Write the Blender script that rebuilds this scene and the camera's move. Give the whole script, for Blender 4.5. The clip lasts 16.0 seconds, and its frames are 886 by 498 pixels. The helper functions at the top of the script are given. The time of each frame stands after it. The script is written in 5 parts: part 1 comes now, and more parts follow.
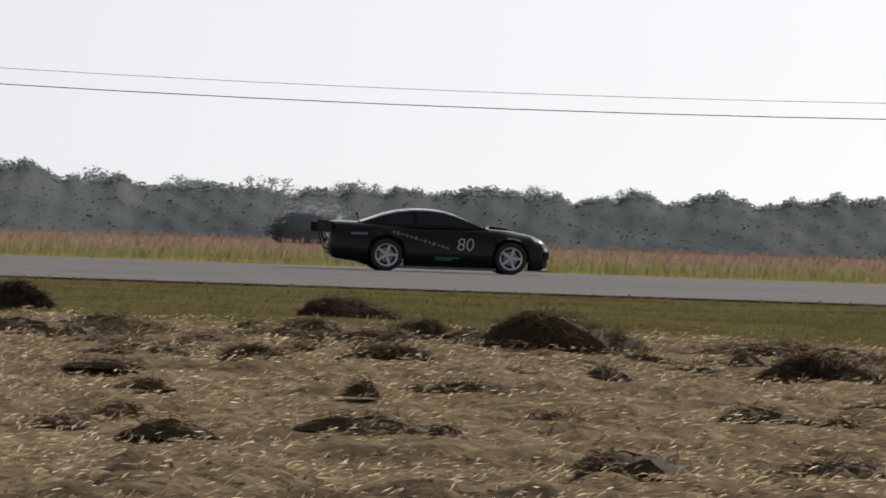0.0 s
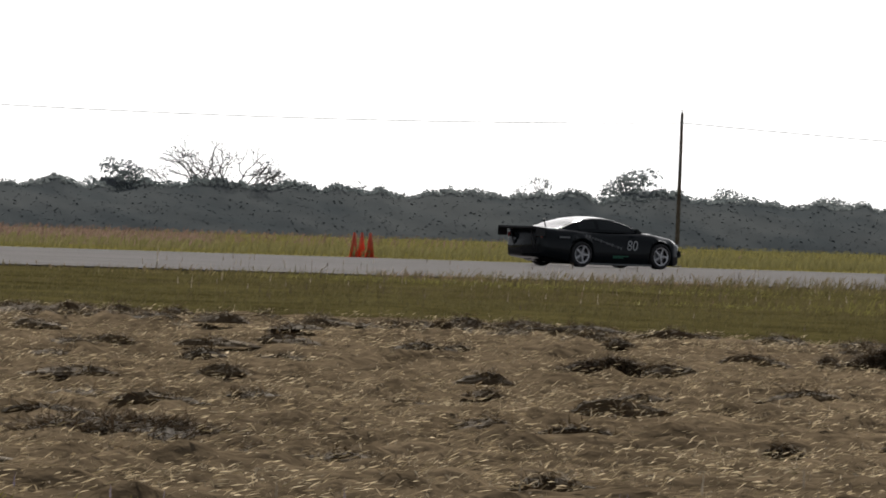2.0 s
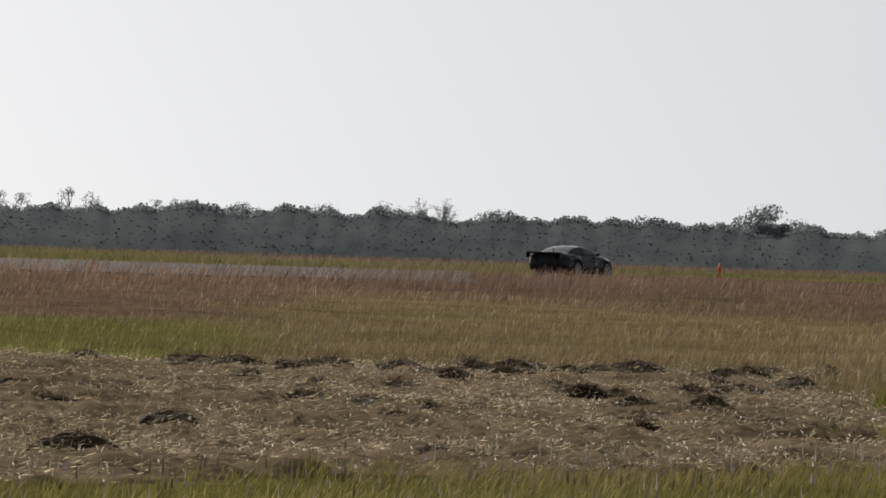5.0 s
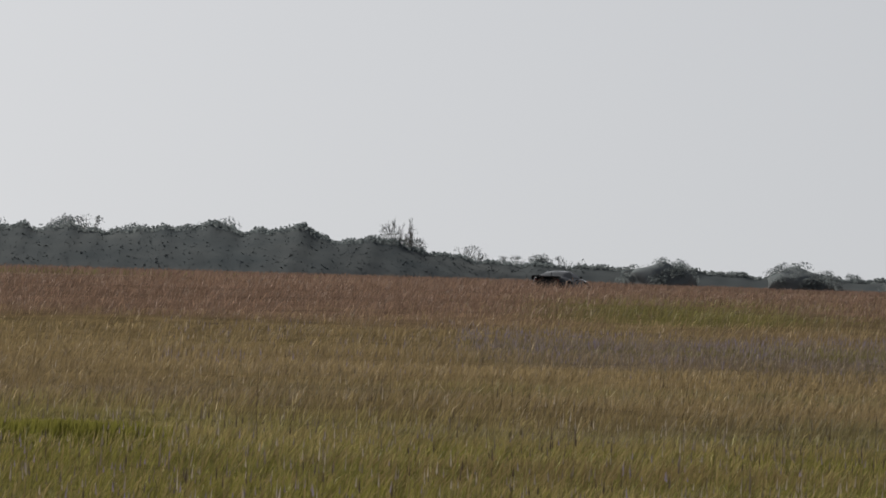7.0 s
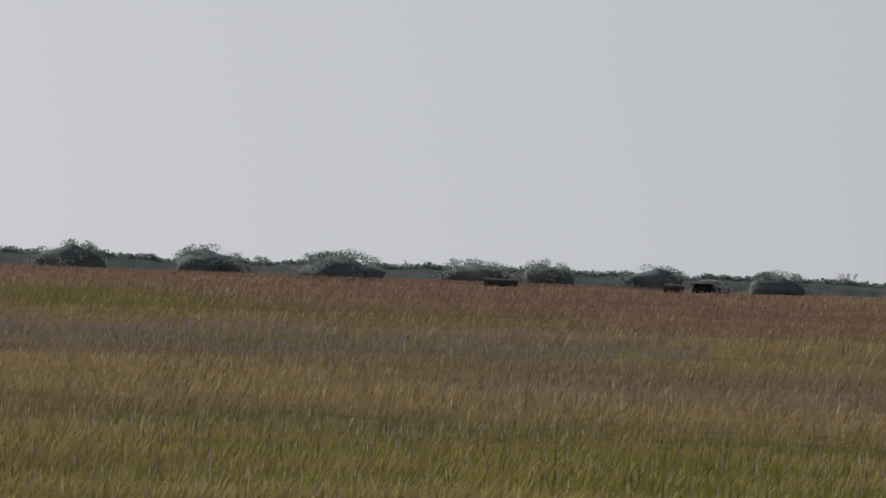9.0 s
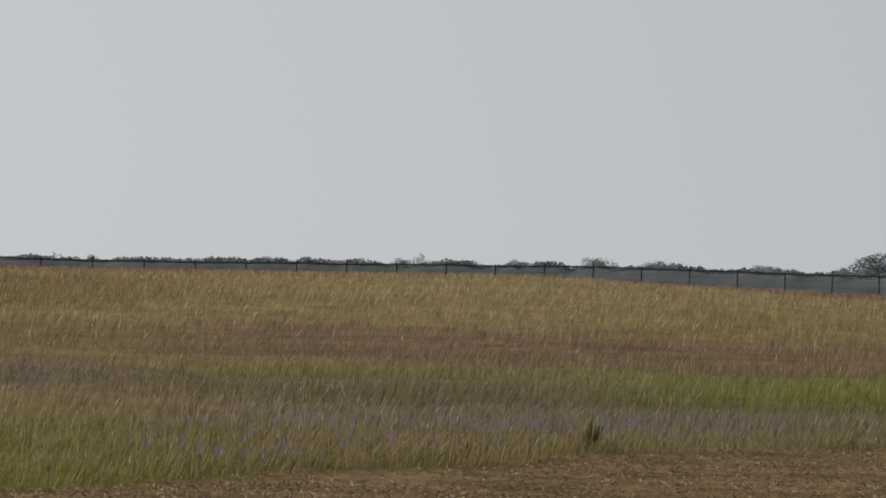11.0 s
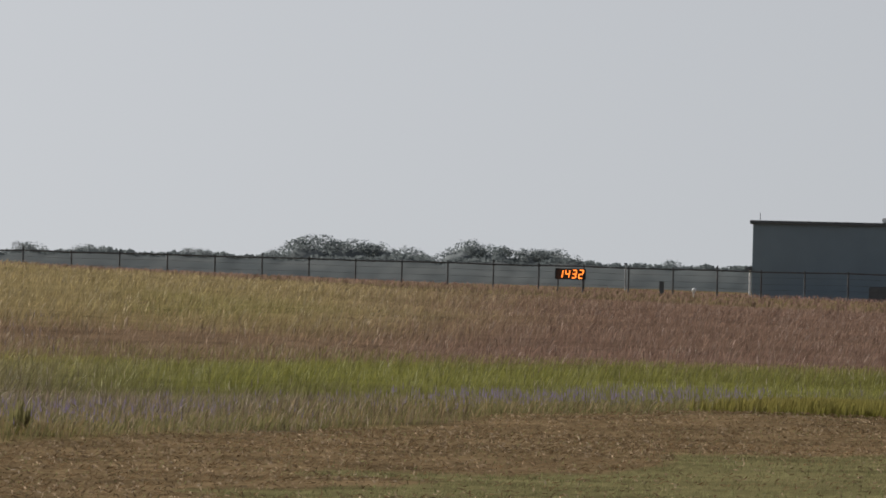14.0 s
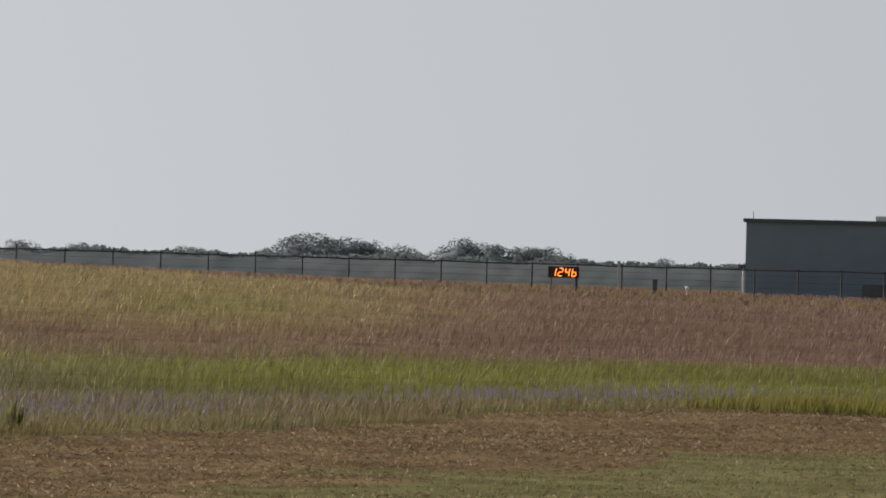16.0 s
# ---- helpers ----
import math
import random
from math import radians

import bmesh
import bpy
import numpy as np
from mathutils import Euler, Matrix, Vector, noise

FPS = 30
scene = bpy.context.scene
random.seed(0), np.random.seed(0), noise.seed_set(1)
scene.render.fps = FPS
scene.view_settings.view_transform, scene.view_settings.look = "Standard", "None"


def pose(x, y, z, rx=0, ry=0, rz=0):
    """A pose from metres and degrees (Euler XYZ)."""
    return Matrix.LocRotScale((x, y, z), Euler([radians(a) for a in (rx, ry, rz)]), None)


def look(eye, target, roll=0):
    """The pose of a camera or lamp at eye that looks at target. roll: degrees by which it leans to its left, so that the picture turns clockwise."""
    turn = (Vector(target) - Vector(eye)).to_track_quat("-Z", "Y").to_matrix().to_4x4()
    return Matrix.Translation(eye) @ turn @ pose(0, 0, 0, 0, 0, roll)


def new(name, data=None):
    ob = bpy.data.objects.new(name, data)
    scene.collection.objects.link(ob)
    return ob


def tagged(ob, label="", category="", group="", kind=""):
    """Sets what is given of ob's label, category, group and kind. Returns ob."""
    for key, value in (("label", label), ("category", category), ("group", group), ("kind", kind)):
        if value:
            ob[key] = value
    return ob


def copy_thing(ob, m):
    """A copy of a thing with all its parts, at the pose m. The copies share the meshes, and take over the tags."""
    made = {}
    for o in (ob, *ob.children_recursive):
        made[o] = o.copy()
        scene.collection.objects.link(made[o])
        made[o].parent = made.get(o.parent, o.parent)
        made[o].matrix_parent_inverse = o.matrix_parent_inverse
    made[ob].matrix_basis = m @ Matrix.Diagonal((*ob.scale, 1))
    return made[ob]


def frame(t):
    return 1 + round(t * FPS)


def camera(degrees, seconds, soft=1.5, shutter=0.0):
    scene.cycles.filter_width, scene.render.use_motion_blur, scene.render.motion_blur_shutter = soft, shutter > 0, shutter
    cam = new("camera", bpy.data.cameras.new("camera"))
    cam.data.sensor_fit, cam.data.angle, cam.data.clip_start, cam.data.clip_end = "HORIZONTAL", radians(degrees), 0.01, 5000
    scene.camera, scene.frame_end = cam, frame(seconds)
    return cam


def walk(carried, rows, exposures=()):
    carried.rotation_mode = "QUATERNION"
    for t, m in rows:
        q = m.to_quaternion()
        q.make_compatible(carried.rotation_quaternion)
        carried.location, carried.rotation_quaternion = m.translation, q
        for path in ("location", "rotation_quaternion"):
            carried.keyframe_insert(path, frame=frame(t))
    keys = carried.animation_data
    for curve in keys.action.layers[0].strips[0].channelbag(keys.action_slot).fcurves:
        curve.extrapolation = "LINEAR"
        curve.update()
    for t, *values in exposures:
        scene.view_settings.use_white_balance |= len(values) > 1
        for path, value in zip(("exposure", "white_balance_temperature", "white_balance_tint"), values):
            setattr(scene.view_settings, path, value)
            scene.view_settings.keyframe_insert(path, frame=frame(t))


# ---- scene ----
# World: the camera stands at x = y = 0; the runway runs along x, north of it. z = 0 is the ground at the camera.
EYE = Vector((0.0, 0.0, 1.6))
RUNWAY_Z, RUNWAY_NEAR, RUNWAY_FAR, LANE = 0.79, 119.0, 186.0, 172.0
LENS = 5.984


def heading(bearing, distance, z=0.0):
    """A place by its bearing (radians, from north towards east) and distance from the camera."""
    return Vector((distance * math.sin(bearing), distance * math.cos(bearing), z))


# ---------------------------------------------------------------- camera
# seconds, bearing (radians), horizon's pitch (milliradians), lean (degrees)
PAN = [
    (0.0, .1013, 1.93), (0.1, .1354, 1.9), (0.2, .1662, 1.87), (0.3, .1981, 1.87), (0.4, .2327, 1.87), (0.5, .2665, 1.87),
    (0.6, .3001, 1.9), (0.7, .3302, 1.95), (0.8, .3569, 2.0), (0.9, .3855, 2.05), (1.0, .4145, 2.13), (1.1, .4362, 2.2), (1.2, .4575, 2.25),
    (1.3, .4818, 2.3), (1.4, .5015, 2.35), (1.5, .5229, 2.4), (1.6, .5439, 2.4), (1.7, .5650, 2.35), (1.8, .5895, 2.3), (1.9, .6138, 2.25),
    (2.0, .6361, 2.2), (2.1, .6585, 2.15), (2.2, .6793, 2.1), (2.3, .7020, 2.05), (2.4, .7233, 2.0), (2.5, .7429, 2.0), (2.6, .7629, 1.9),
    (2.7, .7816, 1.8), (2.8, .7995, 1.7), (2.9, .8168, 1.6), (3.0, .8323, 1.53), (3.2, .8651, 2.0),
    (4.2, .9850, 0.6), (5.3, 1.0747, -0.8), (5.5, 1.0928, -1.2), (5.6, 1.1059, -1.5), (6.0, 1.1496, -2.4), (6.5, 1.1678, -2.95), (7.0, 1.1832, -3.13),
    (7.5, 1.1910, -3.2), (8.0, 1.2171, -2.95), (8.5, 1.2320, -3.0), (9.0, 1.2530, -3.35), (9.5, 1.2850, -3.6), (10.0, 1.3220, -3.9), (10.2, 1.3400, -4.0),
    (11.2, 1.4350, -3.3), (12.0, 1.4790, -3.7), (12.3, 1.4829, -3.9), (12.5, 1.4840, -3.73), (13.0, 1.4840, -3.53), (13.5, 1.4847, -3.2), (14.0, 1.4849, -3.2),
    (14.5, 1.4851, -2.93), (15.0, 1.4843, -2.93), (15.5, 1.4855, -3.0), (16.0, 1.4857, -3.0),
]


def lean(t):
    return 1.95 if t < 10.3 else 1.95 - 0.6 * min(1, (t - 10.2) / 2)


cam = camera(LENS, 16.0, soft=1.7, shutter=0.02)
walk(cam, [(t, look(EYE, EYE + heading(b, 1.0, -p / 1000), lean(t))) for t, b, p in PAN],
     exposures=[(0.0, 0.72), (0.4, 0.42), (1.0, 0.42), (3.2, 0.44), (5.3, 0.3), (7.2, 0.28), (8.0, 0.17), (9.0, 0.22), (10.2, 0.3), (12.3, 0.58), (16.0, 0.58)])

# ---------------------------------------------------------------- light
SUN_BEARING, SUN_HEIGHT = 0.62, radians(32)
world = bpy.data.worlds.new("hazy_sky")
scene.world = world
world.use_nodes = True
wn, wl = world.node_tree.nodes, world.node_tree.links
sky = wn.new("ShaderNodeTexSky")
sky.sky_type, sky.sun_disc = "NISHITA", False
sky.sun_elevation, sky.sun_rotation = SUN_HEIGHT, SUN_BEARING
sky.dust_density, sky.air_density, sky.ozone_density = 2.0, 1.0, 1.0
where = wn.new("ShaderNodeTexCoord")
apart = wn.new("ShaderNodeSeparateXYZ")
lift = wn.new("ShaderNodeMath")
lift.operation = "MULTIPLY_ADD"
lift.inputs[1].default_value, lift.inputs[2].default_value = 0.85, 0.15
joined = wn.new("ShaderNodeCombineXYZ")
wl.new(where.outputs["Generated"], apart.inputs[0])
wl.new(apart.outputs[0], joined.inputs[0])
wl.new(apart.outputs[1], joined.inputs[1])
wl.new(apart.outputs[2], lift.inputs[0])
wl.new(lift.outputs[0], joined.inputs[2])
wl.new(joined.outputs[0], sky.inputs[0])
pale = wn.new("ShaderNodeHueSaturation")
pale.inputs["Saturation"].default_value = 0.22
cool = wn.new("ShaderNodeMix")
cool.data_type, cool.blend_type = "RGBA", "MULTIPLY"
cool.inputs[0].default_value, cool.inputs[7].default_value = 1.0, (0.985, 0.99, 1.015, 1)
wl.new(sky.outputs[0], pale.inputs["Color"])
wl.new(pale.outputs[0], cool.inputs[6])
wl.new(cool.outputs[2], wn["Background"].inputs["Color"])
wn["Background"].inputs["Strength"].default_value = 0.06
sun = new("sun", bpy.data.lights.new("sun", "SUN"))
sun.data.energy, sun.data.angle, sun.data.color = 4.2, radians(3.0), (1.0, 0.94, 0.85)
sun.matrix_basis = look((0, 0, 100), Vector((0, 0, 100)) - heading(SUN_BEARING, math.cos(SUN_HEIGHT), math.sin(SUN_HEIGHT)))


# ---------------------------------------------------------------- materials
def material(name, base, rough=0.8, second=None, scale=1.0, detail=4.0, metal=0.0, bump=0.0, bump_scale=30.0, island=0.0, emit=0.0, coat=0.0, through_light=0.0, shine=0.5):
    """A surface of two tones blended by noise in metres, with bump and piece-to-piece variation."""
    m = bpy.data.materials.new(name)
    m.use_nodes = True
    n, l = m.node_tree.nodes, m.node_tree.links
    b = n["Principled BSDF"]
    b.inputs["Roughness"].default_value, b.inputs["Metallic"].default_value = rough, metal
    b.inputs["Coat Weight"].default_value = coat
    b.inputs["Specular IOR Level"].default_value = shine
    b.inputs["Base Color"].default_value = (*base, 1)
    where = n.new("ShaderNodeNewGeometry")
    out = None
    if second:
        tex = n.new("ShaderNodeTexNoise")
        tex.inputs["Scale"].default_value, tex.inputs["Detail"].default_value = scale, detail
        l.new(where.outputs["Position"], tex.inputs["Vector"])
        ramp = n.new("ShaderNodeValToRGB")
        ramp.color_ramp.elements[0].position, ramp.color_ramp.elements[1].position = 0.35, 0.65
        ramp.color_ramp.elements[0].color, ramp.color_ramp.elements[1].color = (*base, 1), (*second, 1)
        l.new(tex.outputs["Fac"], ramp.inputs["Fac"])
        out = ramp.outputs["Color"]
    if island and out:
        hsv = n.new("ShaderNodeHueSaturation")
        rng = n.new("ShaderNodeMapRange")
        rng.inputs["To Min"].default_value, rng.inputs["To Max"].default_value = 1 - island, 1 + island
        l.new(where.outputs["Random Per Island"], rng.inputs["Value"])
        l.new(rng.outputs[0], hsv.inputs["Value"])
        l.new(out, hsv.inputs["Color"])
        out = hsv.outputs["Color"]
    if out:
        l.new(out, b.inputs["Base Color"])
    if emit:
        b.inputs["Emission Color"].default_value = (*base, 1)
        b.inputs["Emission Strength"].default_value = emit
    if bump:
        tex = n.new("ShaderNodeTexNoise")
        tex.inputs["Scale"].default_value, tex.inputs["Detail"].default_value = bump_scale, 6
        l.new(where.outputs["Position"], tex.inputs["Vector"])
        bm = n.new("ShaderNodeBump")
        bm.inputs["Strength"].default_value, bm.inputs["Distance"].default_value = bump, 0.05
        l.new(tex.outputs["Fac"], bm.inputs["Height"])
        l.new(bm.outputs[0], b.inputs["Normal"])
    if through_light:
        tr = n.new("ShaderNodeBsdfTranslucent")
        mix = n.new("ShaderNodeMixShader")
        mix.inputs[0].default_value = through_light
        if out:
            l.new(out, tr.inputs["Color"])
        else:
            tr.inputs["Color"].default_value = (*base, 1)
        l.new(b.outputs[0], mix.inputs[1])
        l.new(tr.outputs[0], mix.inputs[2])
        l.new(mix.outputs[0], n["Material Output"].inputs["Surface"])
    return m


def ground_material():
    """Bare earth and litter; each stand of grass leaves its own litter colour, held in the mesh as 'litter'."""
    m = bpy.data.materials.new("soil_and_litter")
    m.use_nodes = True
    n, l = m.node_tree.nodes, m.node_tree.links
    b = n["Principled BSDF"]
    b.inputs["Roughness"].default_value, b.inputs["Specular IOR Level"].default_value = 1.0, 0.0
    geo, att = n.new("ShaderNodeNewGeometry"), n.new("ShaderNodeAttribute")
    att.attribute_name = "litter"
    big, fine = n.new("ShaderNodeTexNoise"), n.new("ShaderNodeTexNoise")
    big.inputs["Scale"].default_value, big.inputs["Detail"].default_value = 0.7, 9
    fine.inputs["Scale"].default_value, fine.inputs["Detail"].default_value = 7.0, 10
    add, rng = n.new("ShaderNodeMath"), n.new("ShaderNodeMapRange")
    rng.inputs["From Min"].default_value, rng.inputs["From Max"].default_value = 0.7, 1.3
    rng.inputs["To Min"].default_value, rng.inputs["To Max"].default_value = 0.45, 1.55
    mul = n.new("ShaderNodeVectorMath")
    mul.operation = "SCALE"
    for t in (big, fine):
        l.new(geo.outputs["Position"], t.inputs["Vector"])
    l.new(big.outputs["Fac"], add.inputs[0])
    l.new(fine.outputs["Fac"], add.inputs[1])
    l.new(add.outputs[0], rng.inputs["Value"])
    l.new(att.outputs["Color"], mul.inputs[0])
    l.new(rng.outputs[0], mul.inputs["Scale"])
    l.new(mul.outputs[0], b.inputs["Base Color"])
    bump = n.new("ShaderNodeBump")
    bump.inputs["Strength"].default_value, bump.inputs["Distance"].default_value = 0.8, 0.05
    l.new(fine.outputs["Fac"], bump.inputs["Height"])
    l.new(bump.outputs[0], b.inputs["Normal"])
    return m


SOIL = ground_material()
ASPHALT = material("weathered_runway", (0.060, 0.056, 0.060), 1.0, (0.078, 0.072, 0.076), 0.15, 6, bump=0.3, bump_scale=40, shine=0.1)
BARK = material("grey_bark", (0.10, 0.095, 0.09), 0.9, (0.15, 0.142, 0.135), 3, bump=0.5, bump_scale=20)
# Leaf base is lifted and greyed: distance haze is put into the colour.
LEAF = material("hazed_mesquite_leaf", (0.150, 0.174, 0.180), 1.0, (0.172, 0.192, 0.196), 0.05, 3, island=0.05, through_light=0.52, shine=0.0)
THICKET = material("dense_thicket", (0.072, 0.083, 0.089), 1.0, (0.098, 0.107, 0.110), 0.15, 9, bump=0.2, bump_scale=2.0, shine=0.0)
# Paler copy of THICKET: haze over shaded crowns is put into its base.
CROWN = material("hazed_crown", (0.140, 0.157, 0.165), 1.0, (0.160, 0.176, 0.182), 0.10, 5, bump=0.2, bump_scale=2.0, shine=0.0)
POLE_WOOD = material("tarred_pole_wood", (0.07, 0.055, 0.045), 0.85, (0.12, 0.10, 0.08), 2, bump=0.4)
WIRE = material("weathered_wire", (0.05, 0.05, 0.055), 0.7)
BLACK_PAINT = material("black_car_paint", (0.012, 0.015, 0.017), 0.09, coat=0.0, shine=0.2)


# ---------------------------------------------------------------- helpers for meshes
def smooth(v, a, b):
    v = np.clip((v - a) / (b - a), 0, 1)
    return v * v * (3 - 2 * v)


def wave(x, y, scale, seed):
    """Smooth pseudo-noise, -1 to 1, over the plan."""
    rs = np.random.RandomState(seed)
    total = 0.0
    for _ in range(6):
        a, k, p = rs.uniform(0, 2 * math.pi), rs.uniform(0.6, 1.7) / scale, rs.uniform(0, 6.28)
        total = total + np.sin((x * math.cos(a) + y * math.sin(a)) * k * 6.283 + p)
    return total / 6 * 1.6


def ground_height(x, y):
    x, y = np.asarray(x, float), np.asarray(y, float)
    r = np.hypot(x, y)
    rise = np.maximum(np.clip((y - 60) / (RUNWAY_NEAR - 2 - 60), 0, 1), smooth(r, 90, 300))
    z = RUNWAY_Z * rise
    th = np.arctan2(x, y)
    swell = np.interp(th, [1.04, 1.1, 1.2, 1.3, 1.43, 1.484, 1.536, 1.6], [0, .12, .38, .30, .78, .15, -.25, -.35])
    z = z + swell * smooth(r, 120, 270)
    bumps = 0.06 * wave(x, y, 23, 1) + 0.03 * wave(x, y, 7, 2)
    flat = smooth(y, 106, 117) * (1 - smooth(y, 188, 205))
    return z + bumps * (1 - flat) - 0.03 * flat


def mesh_object(name, verts, faces, mat, parent=None, flat=True):
    me = bpy.data.meshes.new(name)
    verts, faces = np.asarray(verts, np.float32), np.asarray(faces, np.int32)
    k = faces.shape[1]
    me.vertices.add(len(verts))
    me.vertices.foreach_set("co", verts.ravel())
    me.loops.add(faces.size)
    me.loops.foreach_set("vertex_index", faces.ravel())
    me.polygons.add(len(faces))
    me.polygons.foreach_set("loop_start", np.arange(0, faces.size, k, dtype=np.int32))
    me.update(calc_edges=True)
    me.polygons.foreach_set("use_smooth", np.full(len(faces), not flat))
    me.materials.append(mat)
    ob = new(name, me)
    ob.parent = parent
    return ob


def part(name, bm, mat, parent=None, label="", shade=False):
    me = bpy.data.meshes.new(name)
    bmesh.ops.recalc_face_normals(bm, faces=bm.faces)
    for f in bm.faces:
        f.smooth = shade
    bm.to_mesh(me)
    bm.free()
    me.materials.append(mat)
    ob = new(name, me)
    ob.parent = parent
    return tagged(ob, label) if label else ob


def thing(name, m, label, category, group="", kind=""):
    ob = new(name)
    ob.matrix_basis = m
    return tagged(ob, label, category, group, kind)


def box(bm, size, at, bevel=0.0, turn=None):
    m = Matrix.Translation(at) @ (turn or Matrix.Identity(4)) @ Matrix.Diagonal((*size, 1))
    r = bmesh.ops.create_cube(bm, size=1, matrix=m)
    if bevel:
        edges = list({e for v in r["verts"] for e in v.link_edges})
        bmesh.ops.bevel(bm, geom=edges, offset=bevel, segments=2, affect="EDGES")
    return bm


def tube(bm, a, b, ra, rb, seg=8):
    a, b = Vector(a), Vector(b)
    m = Matrix.Translation((a + b) / 2) @ (b - a).to_track_quat("Z", "Y").to_matrix().to_4x4()
    bmesh.ops.create_cone(bm, cap_ends=True, segments=seg, radius1=ra, radius2=rb, depth=(b - a).length, matrix=m)
    return bm



# ---------------------------------------------------------------- grass, straw and hay
def hay_zone(x, y):
    """Where the hay is cut and lying."""
    edge = 1.5 * wave(x, y, 9, 5)
    near = (np.hypot(x, y) > 46 + 5 * smooth(np.arctan2(x, y), 0.74, 0.84) + 0.5 * edge) | (np.arctan2(x, y) < 0.58)
    return near & (y > 29 + 0.55 * np.clip(x - 60, 0, 99) + edge) & (y < 93 - 0.82 * np.clip(x - 58, 0, 99) + edge)


def mown_zone(x, y):
    return y + 0.189 * x < 24.3 + 0.3 * wave(x, y, 8, 6)


def lawn_zone(x, y):
    return y + 0.214 * x < 20.9 + 1.0 * wave(x, y, 6, 7)


def scatter(n, r0, r1, b0, b1, seed):
    """Places spread evenly over a sector of the plan."""
    rs = np.random.RandomState(seed)
    r = np.sqrt(rs.uniform(r0 * r0, r1 * r1, n))
    b = rs.uniform(b0, b1, n)
    return r * np.sin(b), r * np.cos(b), rs


def grass_material(name, root, tip, tip2, scale, seed_shift=0.0, glow=0.45, island=0.2, rough=0.85, shine=0.05):
    """Blades: root colour to tip colour, with tips in two tones that drift over the field."""
    m = bpy.data.materials.new(name)
    m.use_nodes = True
    n, l = m.node_tree.nodes, m.node_tree.links
    b = n["Principled BSDF"]
    b.inputs["Roughness"].default_value = rough
    b.inputs["Specular IOR Level"].default_value = shine
    geo, att = n.new("ShaderNodeNewGeometry"), n.new("ShaderNodeAttribute")
    att.attribute_name = "tip"
    tex = n.new("ShaderNodeTexNoise")
    tex.inputs["Scale"].default_value, tex.inputs["Detail"].default_value = scale, 5
    off = n.new("ShaderNodeVectorMath")
    off.inputs[1].default_value = (seed_shift, seed_shift * 2, 0)
    l.new(geo.outputs["Position"], off.inputs[0])
    l.new(off.outputs[0], tex.inputs["Vector"])
    ramp = n.new("ShaderNodeValToRGB")
    ramp.color_ramp.elements[0].position, ramp.color_ramp.elements[1].position = 0.42, 0.58
    ramp.color_ramp.elements[0].color, ramp.color_ramp.elements[1].color = (*tip, 1), (*tip2, 1)
    l.new(tex.outputs["Fac"], ramp.inputs["Fac"])
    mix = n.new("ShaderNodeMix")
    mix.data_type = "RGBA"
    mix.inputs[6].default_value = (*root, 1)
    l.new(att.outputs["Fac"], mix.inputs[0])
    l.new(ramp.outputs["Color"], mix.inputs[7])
    hsv, rng = n.new("ShaderNodeHueSaturation"), n.new("ShaderNodeMapRange")
    rng.inputs["To Min"].default_value, rng.inputs["To Max"].default_value = 1 - island, 1 + island
    l.new(geo.outputs["Random Per Island"], rng.inputs["Value"])
    l.new(rng.outputs[0], hsv.inputs["Value"])
    l.new(mix.outputs[2], hsv.inputs["Color"])
    l.new(hsv.outputs[0], b.inputs["Base Color"])
    tr, ms = n.new("ShaderNodeBsdfTranslucent"), n.new("ShaderNodeMixShader")
    ms.inputs[0].default_value = glow
    l.new(hsv.outputs[0], tr.inputs["Color"])
    l.new(b.outputs[0], ms.inputs[1])
    l.new(tr.outputs[0], ms.inputs[2])
    l.new(ms.outputs[0], n["Material Output"].inputs["Surface"])
    return m


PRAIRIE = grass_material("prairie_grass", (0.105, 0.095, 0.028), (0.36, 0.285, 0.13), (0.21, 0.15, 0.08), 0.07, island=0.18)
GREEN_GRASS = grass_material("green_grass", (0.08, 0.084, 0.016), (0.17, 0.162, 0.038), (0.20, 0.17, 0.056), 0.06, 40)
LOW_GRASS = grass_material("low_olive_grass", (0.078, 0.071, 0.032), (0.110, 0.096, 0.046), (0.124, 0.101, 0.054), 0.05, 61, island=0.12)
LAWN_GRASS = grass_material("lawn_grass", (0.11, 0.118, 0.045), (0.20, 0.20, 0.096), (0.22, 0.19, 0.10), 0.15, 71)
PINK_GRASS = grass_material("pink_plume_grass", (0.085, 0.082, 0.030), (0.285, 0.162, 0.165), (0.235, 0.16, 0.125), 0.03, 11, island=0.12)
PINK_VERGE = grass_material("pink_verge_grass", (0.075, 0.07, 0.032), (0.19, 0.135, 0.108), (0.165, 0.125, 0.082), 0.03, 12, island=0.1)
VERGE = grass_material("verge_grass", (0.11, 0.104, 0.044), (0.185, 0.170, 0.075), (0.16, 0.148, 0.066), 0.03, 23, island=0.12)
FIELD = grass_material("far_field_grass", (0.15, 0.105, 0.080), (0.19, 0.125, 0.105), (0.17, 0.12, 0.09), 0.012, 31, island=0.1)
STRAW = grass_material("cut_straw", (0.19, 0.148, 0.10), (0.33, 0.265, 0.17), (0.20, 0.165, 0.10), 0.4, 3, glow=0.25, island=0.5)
# Pale straw; sun glints are put into its bright base tones as well.
BRIGHT_STRAW = grass_material("pale_glint_straw", (0.36, 0.295, 0.19), (0.66, 0.565, 0.40), (0.32, 0.255, 0.16), 0.6, 13, glow=0.35, island=0.6, rough=0.6, shine=0.25)
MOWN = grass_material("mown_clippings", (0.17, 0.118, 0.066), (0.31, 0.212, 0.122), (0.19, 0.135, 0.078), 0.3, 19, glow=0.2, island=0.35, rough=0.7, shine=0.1)
